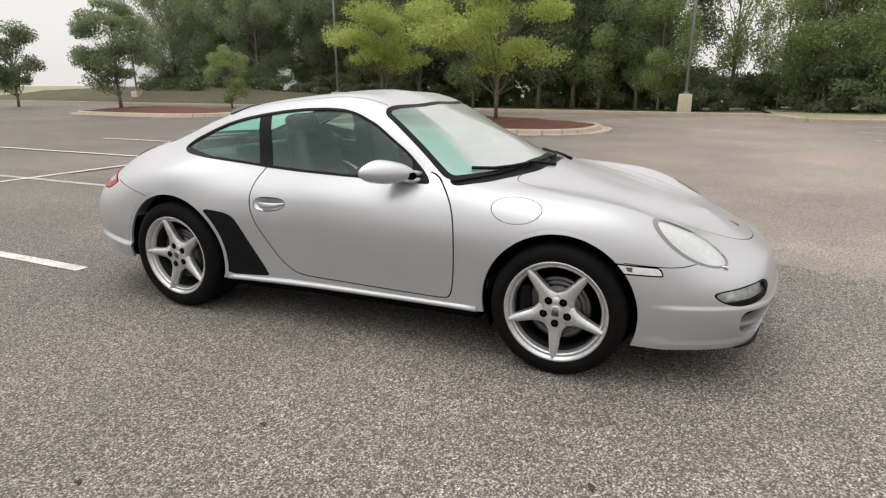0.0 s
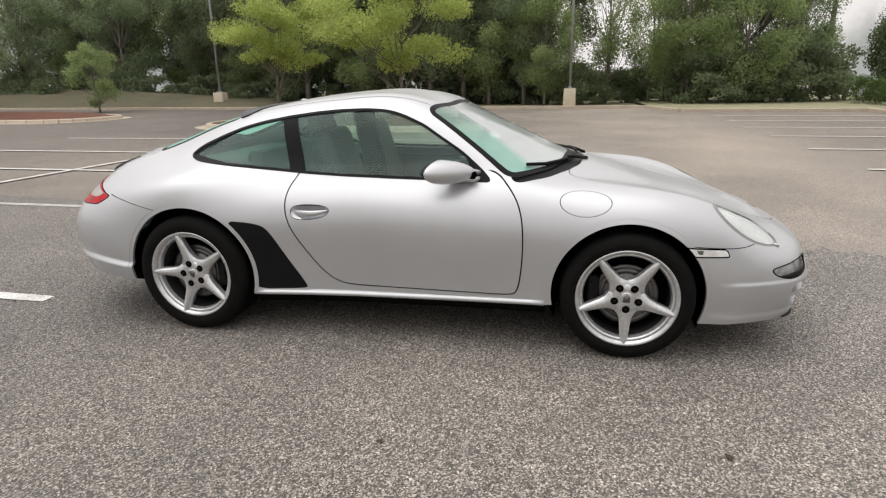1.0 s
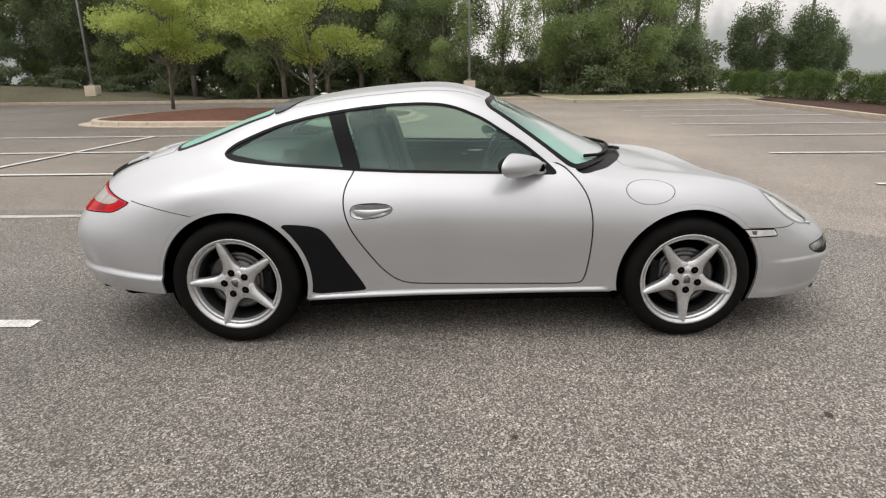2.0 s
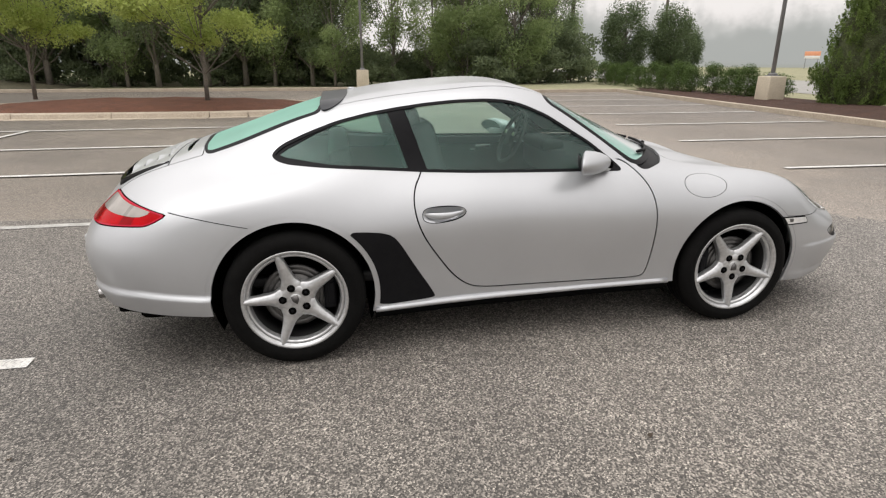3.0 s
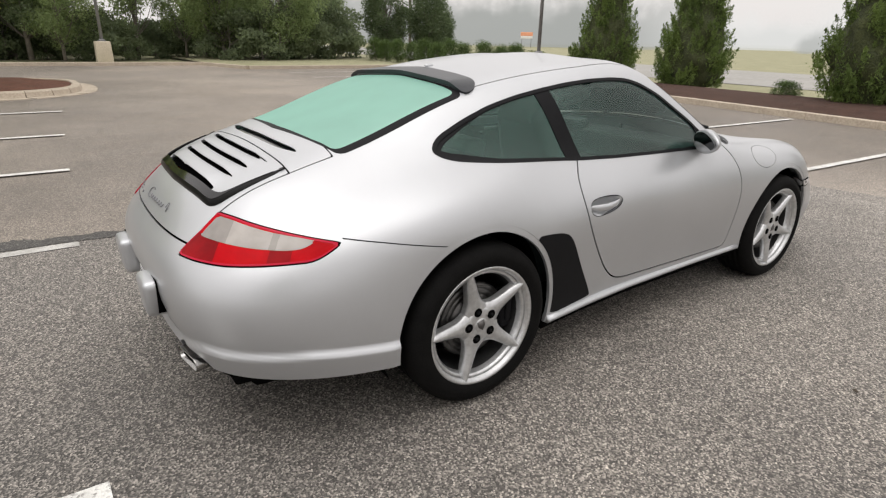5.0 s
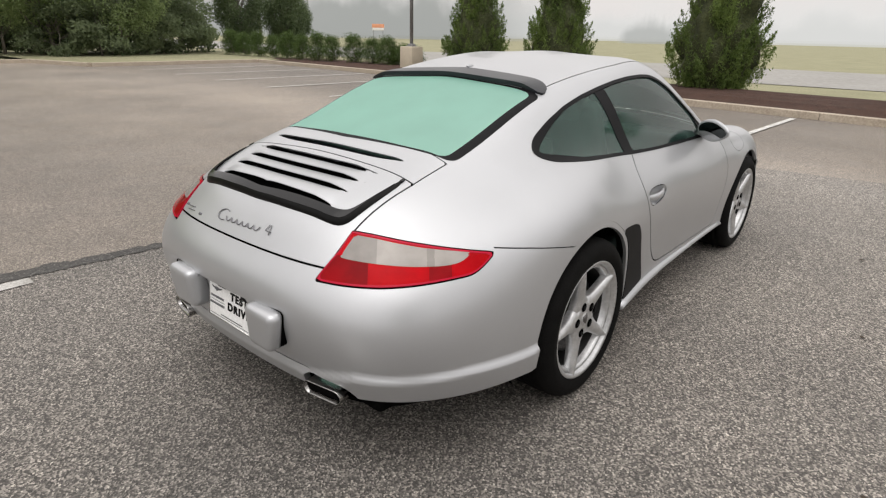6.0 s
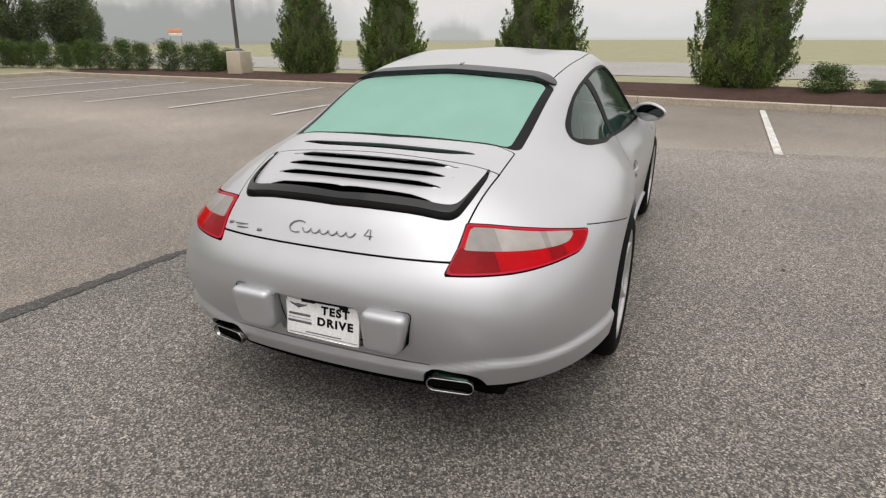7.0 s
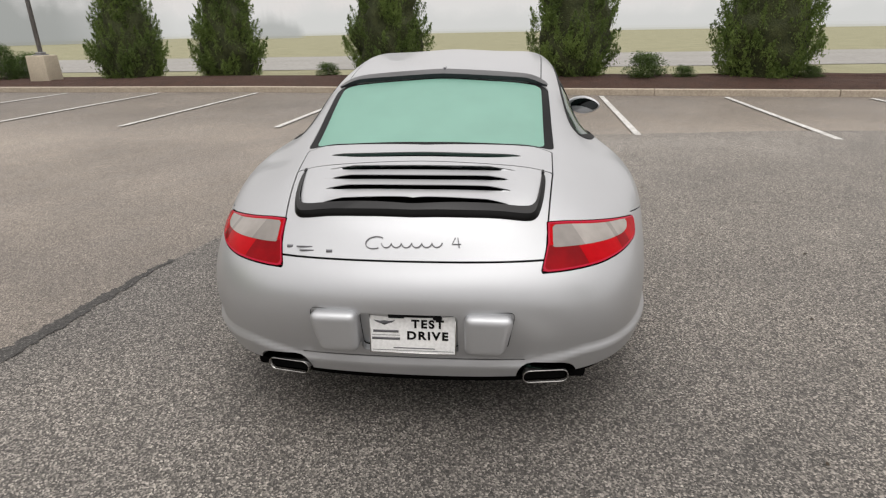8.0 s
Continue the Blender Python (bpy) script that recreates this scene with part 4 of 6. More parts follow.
def fogged(name, tint, mist, thin=None, dew=False, pale=None, haze=(0.215, 0.43, 0.35), ior=1.5):
    """Misted glass; thin gives the heights between which the mist clears, dew lies on the outer face,
    pale is the span over which the film goes from mint by the pillar to a painted white sky reflection; haze is the
    mist's colour."""
    m = glass_like(name, tint, 0.06, ior)
    nt = m.node_tree
    clear = next(n for n in nt.nodes if n.type == "BSDF_TRANSPARENT").outputs[0]
    top = next(n for n in nt.nodes if n.type == "MIX_SHADER")
    film = node(m, "ShaderNodeBsdfDiffuse", Color=(*(.78 * c for c in haze), 1))
    gl = node(m, "ShaderNodeBsdfGlossy", Roughness=0.45, Color=(0.8, 0.95, 0.9, 1))
    add = nt.nodes.new("ShaderNodeMixShader")
    add.inputs[0].default_value = 0.12
    # The sky's white reflection is put into the film colour away from the pillar.
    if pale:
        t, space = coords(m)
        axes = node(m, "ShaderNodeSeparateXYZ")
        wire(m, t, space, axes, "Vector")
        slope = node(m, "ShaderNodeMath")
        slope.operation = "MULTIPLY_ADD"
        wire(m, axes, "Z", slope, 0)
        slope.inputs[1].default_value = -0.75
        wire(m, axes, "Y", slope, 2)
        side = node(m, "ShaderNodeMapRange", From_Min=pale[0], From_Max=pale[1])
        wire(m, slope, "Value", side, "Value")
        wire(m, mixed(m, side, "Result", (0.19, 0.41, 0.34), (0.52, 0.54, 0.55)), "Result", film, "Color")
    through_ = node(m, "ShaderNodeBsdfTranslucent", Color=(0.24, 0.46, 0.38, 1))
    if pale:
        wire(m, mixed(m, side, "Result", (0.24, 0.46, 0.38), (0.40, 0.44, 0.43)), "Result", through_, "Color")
    damp = nt.nodes.new("ShaderNodeAddShader")
    nt.links.new(film.outputs[0], damp.inputs[0])
    nt.links.new(through_.outputs[0], damp.inputs[1])
    nt.links.new(damp.outputs[0], add.inputs[1])
    nt.links.new(gl.outputs[0], add.inputs[2])
    n = noise_tex(m, 2.5, 3.0)
    r = ramp(m, n, "Fac", [(0.3, (mist - .05,) * 3), (0.7, (mist + .05,) * 3)])
    mx = nt.nodes.new("ShaderNodeMixShader")
    last = r.outputs["Color"]
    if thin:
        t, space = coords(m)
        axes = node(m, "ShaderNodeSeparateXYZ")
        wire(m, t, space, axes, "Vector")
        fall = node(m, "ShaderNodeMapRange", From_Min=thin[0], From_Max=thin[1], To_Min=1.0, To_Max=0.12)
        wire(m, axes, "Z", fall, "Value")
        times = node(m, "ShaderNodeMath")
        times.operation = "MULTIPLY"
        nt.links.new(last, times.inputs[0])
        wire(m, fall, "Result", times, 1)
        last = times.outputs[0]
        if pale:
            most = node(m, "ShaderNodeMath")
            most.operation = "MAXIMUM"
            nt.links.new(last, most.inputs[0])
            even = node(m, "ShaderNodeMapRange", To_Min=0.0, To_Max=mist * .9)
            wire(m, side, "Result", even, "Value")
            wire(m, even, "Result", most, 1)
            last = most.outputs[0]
    nt.links.new(last, mx.inputs[0])
    nt.links.new(clear, mx.inputs[1])
    nt.links.new(add.outputs[0], mx.inputs[2])
    if dew:
        nt.links.new(top.outputs[0], mx.inputs[1])
        nt.links.new(mx.outputs[0], next(n for n in nt.nodes if n.type == "OUTPUT_MATERIAL").inputs["Surface"])
    else:
        nt.links.new(mx.outputs[0], top.inputs[1])
    return m


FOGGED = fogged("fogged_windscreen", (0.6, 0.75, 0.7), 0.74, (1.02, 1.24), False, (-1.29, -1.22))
SIDE_MIST = fogged("misted_quarter_glass", (0.58, 0.77, 0.70), 0.135, haze=(0.17, 0.44, 0.365), ior=1.34)
DOOR_MIST = fogged("misted_door_glass", (0.76, 0.88, 0.83), 0.105, haze=(0.18, 0.41, 0.35), ior=1.38)
FOGGED_REAR = fogged("fogged_rear_glass", (0.55, 0.75, 0.68), 0.94, None, True)

car, engine_lid = build_car()
for wx, wy, wr, ww in ((1.175, .744, .3225, .235), (-1.175, .772, .332, .295)):
    for wside in (-1, 1):
        wheel(car, wx, wy, wr, ww, wside, 180 if wx > 0 else -17)
underbody(car)


# ---- rear trim, plate and exhausts ----
REAR = Matrix(((0, 0, -1, 0), (-1, 0, 0, 0), (0, 1, 0, 0), (0, 0, 0, 1)))


def text_mesh(name, body, size, mat, parent, place, depth=0.0012, fit=0.1):
    cu = bpy.data.curves.new(name, "FONT")
    cu.body, cu.size, cu.extrude, cu.align_x, cu.align_y = body, size, depth, "CENTER", "CENTER"
    cu.offset, cu.space_character = size * 0.035, 1.25
    tmp = bpy.data.objects.new(name, cu)
    me = bpy.data.meshes.new_from_object(tmp)
    bpy.data.objects.remove(tmp)
    me.name = name
    wide = [v.co.x for v in me.vertices]
    me.transform(place @ Matrix.Diagonal((fit / (max(wide) - min(wide)), 1, 1, 1)) @ Matrix.Translation((-(max(wide) + min(wide)) / 2, 0, 0)))
    me.materials.clear()
    return part(name, me, mat, parent)


def rear_trim(car):
    plate_white = varied("plate_white", (0.88, 0.88, 0.87), (0.93, 0.93, 0.92), 8, 0.35, 0.0)
    ink = material("black_ink", (0.004, 0.004, 0.004), 0.6, 0.0, Specular_IOR_Level=0.1)
    grey_ink = material("grey_ink", (0.12, 0.12, 0.13), 0.5)
    for s in (-1, 1):
        p, n = from_behind(s * .262 - .012, .478)
        bm, slit = box(.085, .162, .150, (-.002, 0, 0), .030, 5), box(.012, .166, .142, (.009, s * .003, .009), .02, 3)
        for v in (*bm.verts, *slit.verts):
            low = max(0, -v.co.z) / .075
            if v.co.y * s > 0:
                v.co.y *= 1 - .50 * low ** 1.4
        for v in bm.verts:
            v.co.x += .10 * (v.co.y * s) ** 2 * 4 - .07 * v.co.z
        ob = part("bumper_guard", bm, PAINT, car, "silver bumper guard")
        ob.matrix_basis = Matrix.Translation(p + Vector((-.004, 0, 0)))
        part("guard_gap", slit, SEAM, ob)
    # plate between the guards
    at = Matrix.Translation((-2.196, -.0135, .462)) @ Matrix.Rotation(radians(8), 4, "Y") @ Matrix.Diagonal((1, 1.11, 1.11, 1))
    plate = part("number_plate", box(.004, .268, .134, (0, 0, 0), .0015), plate_white, car, "white dealer plate with black letters")
    plate.matrix_basis = at
    front = Matrix.Translation((-.0035, 0, 0)) @ REAR
    text_mesh("plate_lettering", "TEST", .036, ink, plate, front @ Matrix.Translation((.047, .029, 0)), fit=.101)
    text_mesh("plate_lettering", "DRIVE", .036, ink, plate, front @ Matrix.Translation((.047, -.009, 0)), fit=.128)
    for w, h, x, z in ((.080, .0075, -.084, .004), (.088, .0075, -.084, -.020), (.13, .003, .004, -.050)):
        part("plate_bar", box(.001, w, h, (-.003, -x, z)), grey_ink, plate)
    part("plate_rule", box(.001, .088, .0012, (-.003, .084, -.0085)), grey_ink, plate)
    emblem = prism([(-.034, .010), (-.014, .007), (0, .009), (.014, .007), (.034, .010), (.024, .003), (.010, -.001), (0, -.006), (-.010, -.001), (-.024, .003)], .001)
    bmesh.ops.transform(emblem, matrix=Matrix.Translation((-.0035, .088, .030)) @ Matrix.Rotation(radians(-90), 4, "Z"), verts=emblem.verts)
    part("plate_emblem", emblem, grey_ink, plate)
    for w, h, y, z in ((.270, .003, 0, .0665), (.270, .003, 0, -.0665), (.003, .130, .1335, 0), (.003, .130, -.1335, 0), (.254, .0012, 0, .058), (.254, .0012, 0, -.058)):
        part("plate_border", box(.003, w, h, (-.002, y, z)), CHROME if h > .002 else grey_ink, plate)
    clip = joined(box(.012, .165, .017, (-.004, -.006, .0605), .005), box(.013, .028, .012, (-.004, -.078, .051), .004), box(.012, .05, .012, (-.004, .05, .054), .004))
    part("plate_clip", clip, BLACK, plate)

    # flowing grey name script on the lid, drawn as plain strokes
    def stroke(line, r=.0019):
        q = [from_behind(y, z) for y, z in line]
        return tube([p + n * .003 for p, n in q], r, 5)

    big = [(.118 - .033 * math.cos(a), .759 + .017 * math.sin(a) + .0033 * math.cos(a)) for a in [radians(40 + 14 * k) for k in range(19)]]
    script = part("name_script", stroke(big, .0021), SCRIPT, engine_lid, "grey metal script on the engine lid")
    wave = []
    for k in range(121):
        t = k / 120
        wave.append((.096 - .208 * t + .0052 * math.sin(t * 37.7), .7515 + .0062 * math.cos(t * 37.7) + .004 * t))
    part("script_stroke", stroke(wave), SCRIPT, script)
    for line in ([(-.156, .776), (-.146, .758), (-.176, .758)], [(-.164, .776), (-.170, .748)]):
        part("script_stroke", stroke(line), SCRIPT, script)
    for y, z, w, h in ((.358, .737, .084, .0045), (.352, .727, .070, .0045), (.428, .733, .021, .010), (.279, .729, .021, .010)):
        q, n = from_behind(y, z)
        bar = box(w, h, .002)
        bmesh.ops.transform(bar, matrix=Matrix.Translation(q + n * .001) @ REAR @ Matrix.Rotation(radians(-38), 4, "X"), verts=bar.verts)
        part("sticker_bar", bar, grey_ink, engine_lid)

    # twin flat tail pipes
    # Chrome darkened: the dark ground it reflects is put into its colour.
    PIPE = varied("dark_chrome", (0.24, 0.235, 0.23), (0.42, 0.41, 0.40), 14, 0.16, 0.0, 0.001, 1.0)
    for s in (-1, 1):
        def ring(w, h, x, r=.022):
            out = []
            for cx, cz, a0 in ((w - r, h - r, 0), (-w + r, h - r, 90), (-w + r, -h + r, 180), (w - r, -h + r, 270)):
                for k in range(6):
                    a = radians(a0 + 18 * k)
                    out.append((x, cx + r * math.cos(a), cz + r * math.sin(a)))
            return out
        bm = bmesh.new()
        loops = [ring(.080, .024, .22, .022), ring(.081, .026, .02, .025), ring(.082, .0265, .004, .026), ring(.081, .0255, 0, .025), ring(.0775, .022, .003, .0215), ring(.076, .020, .12, .0195)]
        loops = [[bm.verts.new(p) for p in l] for l in loops]
        for a, b in zip(loops, loops[1:]):
            for k in range(24):
                bm.faces.new((a[k], a[(k + 1) % 24], b[(k + 1) % 24], b[k]))
        bmesh.ops.recalc_face_normals(bm, faces=bm.faces)
        pipe = part("tail_pipe", bm, PIPE, car, "flat oval chrome tail pipe")
        pipe.matrix_basis = pose(-2.168, s * .467 - .008, .290, 0, -3, s * -9)
        # Near-black plug and filler block: the openings' shade is put into their colour.
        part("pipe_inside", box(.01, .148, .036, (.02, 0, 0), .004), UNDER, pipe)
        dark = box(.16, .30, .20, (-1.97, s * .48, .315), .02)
        part("pipe_cutout_filler", dark, UNDER, car)
    p, n = from_above(-.82, 0)
    part("roof_aerial", joined(tube([p - n * .004, p + n * .000 + Vector((-.028, 0, 0)), p + n * .000 + Vector((-.042, 0, 0))], [.010, .007, .003], 8)), PAINT, car, "small silver roof aerial")


def interior(car):
    leather = varied("dark_leather", (0.022, 0.022, 0.024), (0.04, 0.04, 0.042), 12, 0.5, 0.2, 0.002)
    lining = varied("grey_lining", (0.10, 0.10, 0.10), (0.14, 0.14, 0.14), 20, 0.9, 0.1, 0.001)
    x, _, z = SKIN[0].T
    arches = np.maximum(.43 - np.hypot(x - 1.175, z - .33), .44 - np.hypot(x + 1.175, z - .338))
    inner, _ = split(SKIN, np.maximum.reduce([arches, SKIN[0][:, 0] - .9, -1.45 - SKIN[0][:, 0], SKIN[0][:, 2] - .86, .3 - SKIN[0][:, 2]]))
    for s in (-1, 1):
        part("cabin_side", skin_mesh("cabin_side", both(inner, s), 0, -0.07), leather, car, "dark cabin side lining")
    roof, _ = split(SKIN, np.maximum.reduce([SKIN[0][:, 1] - .47, -.84 - SKIN[0][:, 0], SKIN[0][:, 0] - .10, 1.1 - SKIN[0][:, 2]]))
    part("headliner", skin_mesh("headliner", pair(roof), 0, -0.03), lining, car)
    part("cabin_floor", box(2.3, 1.45, .06, (-.35, 0, .36), .02), leather, car)
    part("rear_shelf", joined(box(.55, 1.1, .25, (-1.15, 0, .80), .06, 3), box(.12, 1.05, .35, (-.93, 0, .80), .04, 3)), leather, car)
    dash = joined(box(.34, 1.36, .18, (.60, 0, .755), .06, 3), box(.16, .42, .07, (.47, .36, .865), .03, 3), box(.5, .22, .30, (.25, 0, .55), .04, 2))
    part("dashboard", dash, leather, car, "dark dashboard")
    for s in (-1, 1):
        seat = part("front_seat", box(.50, .46, .18, (-.12, s * .37, .47), .06, 3), leather, car, "dark leather sports seat")
        bm = box(.15, .44, .62, (0, 0, 0), .06, 4)
        for v in bm.verts:
            k = max(0, (v.co.z - .12) / .2)
            v.co.y *= 1 - .38 * min(1, k)
        bmesh.ops.transform(bm, matrix=Matrix.Translation((-.44, s * .37, .80)) @ Matrix.Rotation(radians(-16), 4, "Y"), verts=bm.verts)
        part("seat_back", bm, leather, seat)
        part("headrest", box(.10, .24, .17, (-.555, s * .37, 1.09), .045, 4, Matrix.Rotation(radians(-14), 4, "Y")), leather, seat)
    bm = bmesh.new()
    rings = []
    for k in range(40):
        a = 2 * math.pi * k / 40
        rings.append([bm.verts.new(((.18 + .015 * math.cos(b)) * math.cos(a), (.18 + .015 * math.cos(b)) * math.sin(a), .015 * math.sin(b))) for b in (0, 1.05, 2.1, 3.14, 4.19, 5.24)])
    for k in range(40):
        for j in range(6):
            bm.faces.new((rings[k][j], rings[(k + 1) % 40][j], rings[(k + 1) % 40][(j + 1) % 6], rings[k][(j + 1) % 6]))
    hub = joined(box(.12, .12, .04, (0, 0, .01), .02, 3), box(.34, .03, .02, (0, 0, .0), .008), box(.03, .18, .02, (0, -.09, .0), .008))
    wheel_ = joined(bm, hub)
    bmesh.ops.transform(wheel_, matrix=Matrix.Translation((.25, .37, .90)) @ Matrix.Rotation(radians(-65), 4, "Y") @ Matrix.Rotation(radians(90), 4, "Z"), verts=wheel_.verts)
    steer = part("steering_wheel", wheel_, lining, car, "grey steering wheel with bright spokes")
    spokes = joined(*(box(.055, .03, .012, (k * .085, -.02, .026), .005) for k in (-1, 1)))
    bmesh.ops.transform(spokes, matrix=Matrix.Translation((.25, .37, .90)) @ Matrix.Rotation(radians(-65), 4, "Y") @ Matrix.Rotation(radians(90), 4, "Z"), verts=spokes.verts)
    part("wheel_spoke_trim", spokes, CHROME, steer)
    pull = joined(box(.11, .012, .025, (.12, .66, .80), .006), box(.04, .014, .02, (.04, .66, .775), .005))
    part("inner_door_pull", pull, CHROME, car, "bright inner door pull")
    part("inside_mirror", joined(box(.03, .22, .06, (.22, 0, 1.16), .012), box(.05, .02, .02, (.25, 0, 1.19))), BLACK, car)


rear_trim(car)
interior(car)


# ---- ground, paving and kerbs ----
def aggregate(name, stops, scale, tint, wet=0.0, drift=None):
    """Asphalt with stones of several tones, patchy wear and a rough relief."""
    m = material(name, (0.15, 0.15, 0.15), 0.85)
    t, out = coords(m)
    v = node(m, "ShaderNodeTexVoronoi", Scale=scale)
    wire(m, t, out, v, "Vector")
    stones = ramp(m, v, "Color", stops)
    big = noise_tex(m, 0.35, 6.0, 0.6)
    mid = noise_tex(m, 2.2, 6.0, 0.65)
    tone = ramp(m, big, "Fac", [(0.32, tuple(0.80 * c for c in tint)), (0.68, tuple(1.18 * c for c in tint))])
    wash = noise_tex(m, 0.11, 4.0, 0.6)
    tone3 = ramp(m, wash, "Fac", [(0.38, (0.90, 0.91, 0.925)), (0.62, (1.06, 1.05, 1.025))])
    tone2 = ramp(m, mid, "Fac", [(0.3, (0.84, 0.84, 0.84)), (0.7, (1.12, 1.12, 1.12))])
    last = (stones, "Color")
    for src in (tone, tone2, tone3):
        mul = m.node_tree.nodes.new("ShaderNodeMix")
        mul.data_type, mul.blend_type = "RGBA", "MULTIPLY"
        mul.inputs["Factor"].default_value = 1.0
        wire(m, last[0], last[1], mul, "A")
        wire(m, src, "Color", mul, "B")
        last = (mul, "Result")
    if drift:
        t2, out2 = coords(m)
        axes = node(m, "ShaderNodeSeparateXYZ")
        wire(m, t2, out2, axes, "Vector")
        along = node(m, "ShaderNodeMath")
        along.operation = "MULTIPLY_ADD"
        wire(m, big, "Fac", along, 0)
        along.inputs[1].default_value = 3.0
        wire(m, axes, "X", along, 2)
        worn = node(m, "ShaderNodeMapRange", From_Min=-20.0, From_Max=16.0)
        wire(m, along, "Value", worn, "Value")
        lanes = ramp(m, worn, "Result", [((x + 21.5) / 36, (k, k, k)) for x, k in drift])
        mul = m.node_tree.nodes.new("ShaderNodeVectorMath")
        mul.operation = "MULTIPLY"
        wire(m, last[0], last[1], mul, 0)
        wire(m, lanes, "Color", mul, 1)
        last = (mul, "Vector")
    wire(m, last[0], last[1], shader_of(m), "Base Color")
    rr = ramp(m, mid, "Fac", [(0.3, (0.62 - wet,) * 3), (0.7, (0.85 - wet,) * 3)])
    wire(m, rr, "Color", shader_of(m), "Roughness")
    bumped(m, v, "Distance", 0.6, 0.005)
    return m


COARSE = aggregate("coarse_asphalt", [(0.0, (0.025, 0.0242, 0.0234)), (0.36, (0.065, 0.0622, 0.059)), (0.60, (0.148, 0.142, 0.134)), (0.83, (0.318, 0.304, 0.285)), (1.0, (0.55, 0.527, 0.492))], 158.0, (1.08, 1.03, 0.985), 0.0, ((-3.0, .95), (1.5, 1.12), (4.0, 1.38), (6.5, 1.2)))
FINE = aggregate("fine_asphalt", [(0.0, (0.06, 0.055, 0.05)), (0.4, (0.145, 0.134, 0.121)), (0.75, (0.30, 0.277, 0.25)), (1.0, (0.54, 0.507, 0.464))], 150.0, (1.095, 1.018, 0.95), 0.12, ((-12.0, .54), (1.0, .98), (4.2, 1.22), (6.3, .86), (10.0, .76)))
TAR = aggregate("tar_seam", [(0.0, (0.022, 0.021, 0.02)), (0.7, (0.06, 0.056, 0.052)), (1.0, (0.2, 0.19, 0.175))], 120.0, (1, 1, 1))
# Grass paled and greyed: the fog's haze over the field is in its colour.
GRASS_SOIL = varied("rough_grass", (0.195, 0.190, 0.105), (0.32, 0.305, 0.19), 0.6, 0.95, 0.6, 0.03, fine=22)
BANK = varied("bank_earth", (0.058, 0.056, 0.034), (0.115, 0.102, 0.06), 0.5, 0.95, 0.6, 0.03, fine=14)
MULCH = varied("bark_mulch", (0.035, 0.017, 0.011), (0.085, 0.040, 0.026), 4.0, 0.95, 1.0, 0.04, fine=38)
RED_MULCH = varied("red_mulch", (0.075, 0.030, 0.018), (0.17, 0.068, 0.038), 3.0, 0.95, 1.0, 0.04, fine=30)
ROAD = varied("pale_road", (0.24, 0.23, 0.21), (0.32, 0.31, 0.29), 0.4, 0.8, 0.2, 0.01)
CONCRETE = varied("kerb_concrete", (0.36, 0.30, 0.235), (0.50, 0.43, 0.345), 2.5, 0.85, 0.3, 0.004)
BASE_CONCRETE = varied("lamp_base_concrete", (0.46, 0.40, 0.31), (0.58, 0.51, 0.40), 3.0, 0.85, 0.3, 0.004)


def sheet(name, outline, z, mat, label, kind_name="ground"):
    bm = bmesh.new()
    bm.faces.new([bm.verts.new((x, y, z)) for x, y in outline])
    bmesh.ops.recalc_face_normals(bm, faces=bm.faces)
    if bm.faces[:][0].normal.z < 0:
        bmesh.ops.reverse_faces(bm, faces=bm.faces)
    return tagged(part(name, bm, mat, smooth=False), label, kind_name, kind="structure")


def kerb_x(y):
    return float(np.interp(y, [-40, -7, 0, 6, 12, 25], [6.9, 9.25, 10.25, 11.15, 11.5, 12.4]))


sheet("ground", [(-700, -700), (700, -700), (700, 700), (-700, 700)], -0.030, GRASS_SOIL, "rough dry grass reaching into the fog")
sheet("paving", [(-60, -40), (kerb_x(-40), -40), (kerb_x(-7), -7), (kerb_x(0), 0), (kerb_x(6), 6), (kerb_x(12), 12), (kerb_x(22), 22), (4.9, 22.2), (4.0, 25.6), (-60, 28.5)], -0.012, FINE, "worn brownish fine asphalt of the car park", "asphalt")
def ragged(points, step, wobble, seed):
    """Points along a line, pushed about to make an uneven edge."""
    r = random.Random(seed)
    out = []
    for (ax, ay), (bx, by) in zip(points, points[1:]):
        n = max(1, int(math.hypot(bx - ax, by - ay) / step))
        for k in range(n):
            t = k / n
            out.append((ax + (bx - ax) * t, ay + (by - ay) * t + r.uniform(-1, 1) * wobble))
    return out


sheet("pavement", [(-60, -40), (4.9, -40), *ragged([(4.9, -14), (4.7, -4), (4.3, -.6), (4.0, .8), (3.0, 1.45), (1.2, 1.72), (.4, 1.82)], .09, .10, 4), (-.7, 1.95), (-2.36, 2.14), (-7, 2.5), (-60, 5.8)], 0.0, COARSE, "coarse chipped grey asphalt", "asphalt")


def seam_crack():
    """Ragged dark tar seam between the two pavings."""
    rng = random.Random(3)
    bm = bmesh.new()
    rows = []
    for k in range(181):
        t = k / 180
        x = -3.1 + 2.6 * t
        y = np.interp(x, [-2.9, -2.36, -.7, 1.1], [2.2, 2.14, 1.95, 1.74])
        w = .10 * (1 - t * .8) * (1 + .5 * noise.noise(Vector((x * 3.1, 0, 0)))) * rng.uniform(.9, 1.1)
        low, high = (.035 * noise.noise(Vector((x * 8, k, 0))) + rng.uniform(-.012, .012) for k in (3, 7))
        rows.append((bm.verts.new((x, y - w + low, .004)), bm.verts.new((x, y + w + high, .004))))
    for a, b in zip(rows, rows[1:]):
        bm.faces.new((a[0], b[0], b[1], a[1]))
    bmesh.ops.recalc_face_normals(bm, faces=bm.faces)
    tagged(part("tar_seam", bm, TAR), "ragged dark tar seam in the asphalt", "seam", kind="structure")


seam_crack()


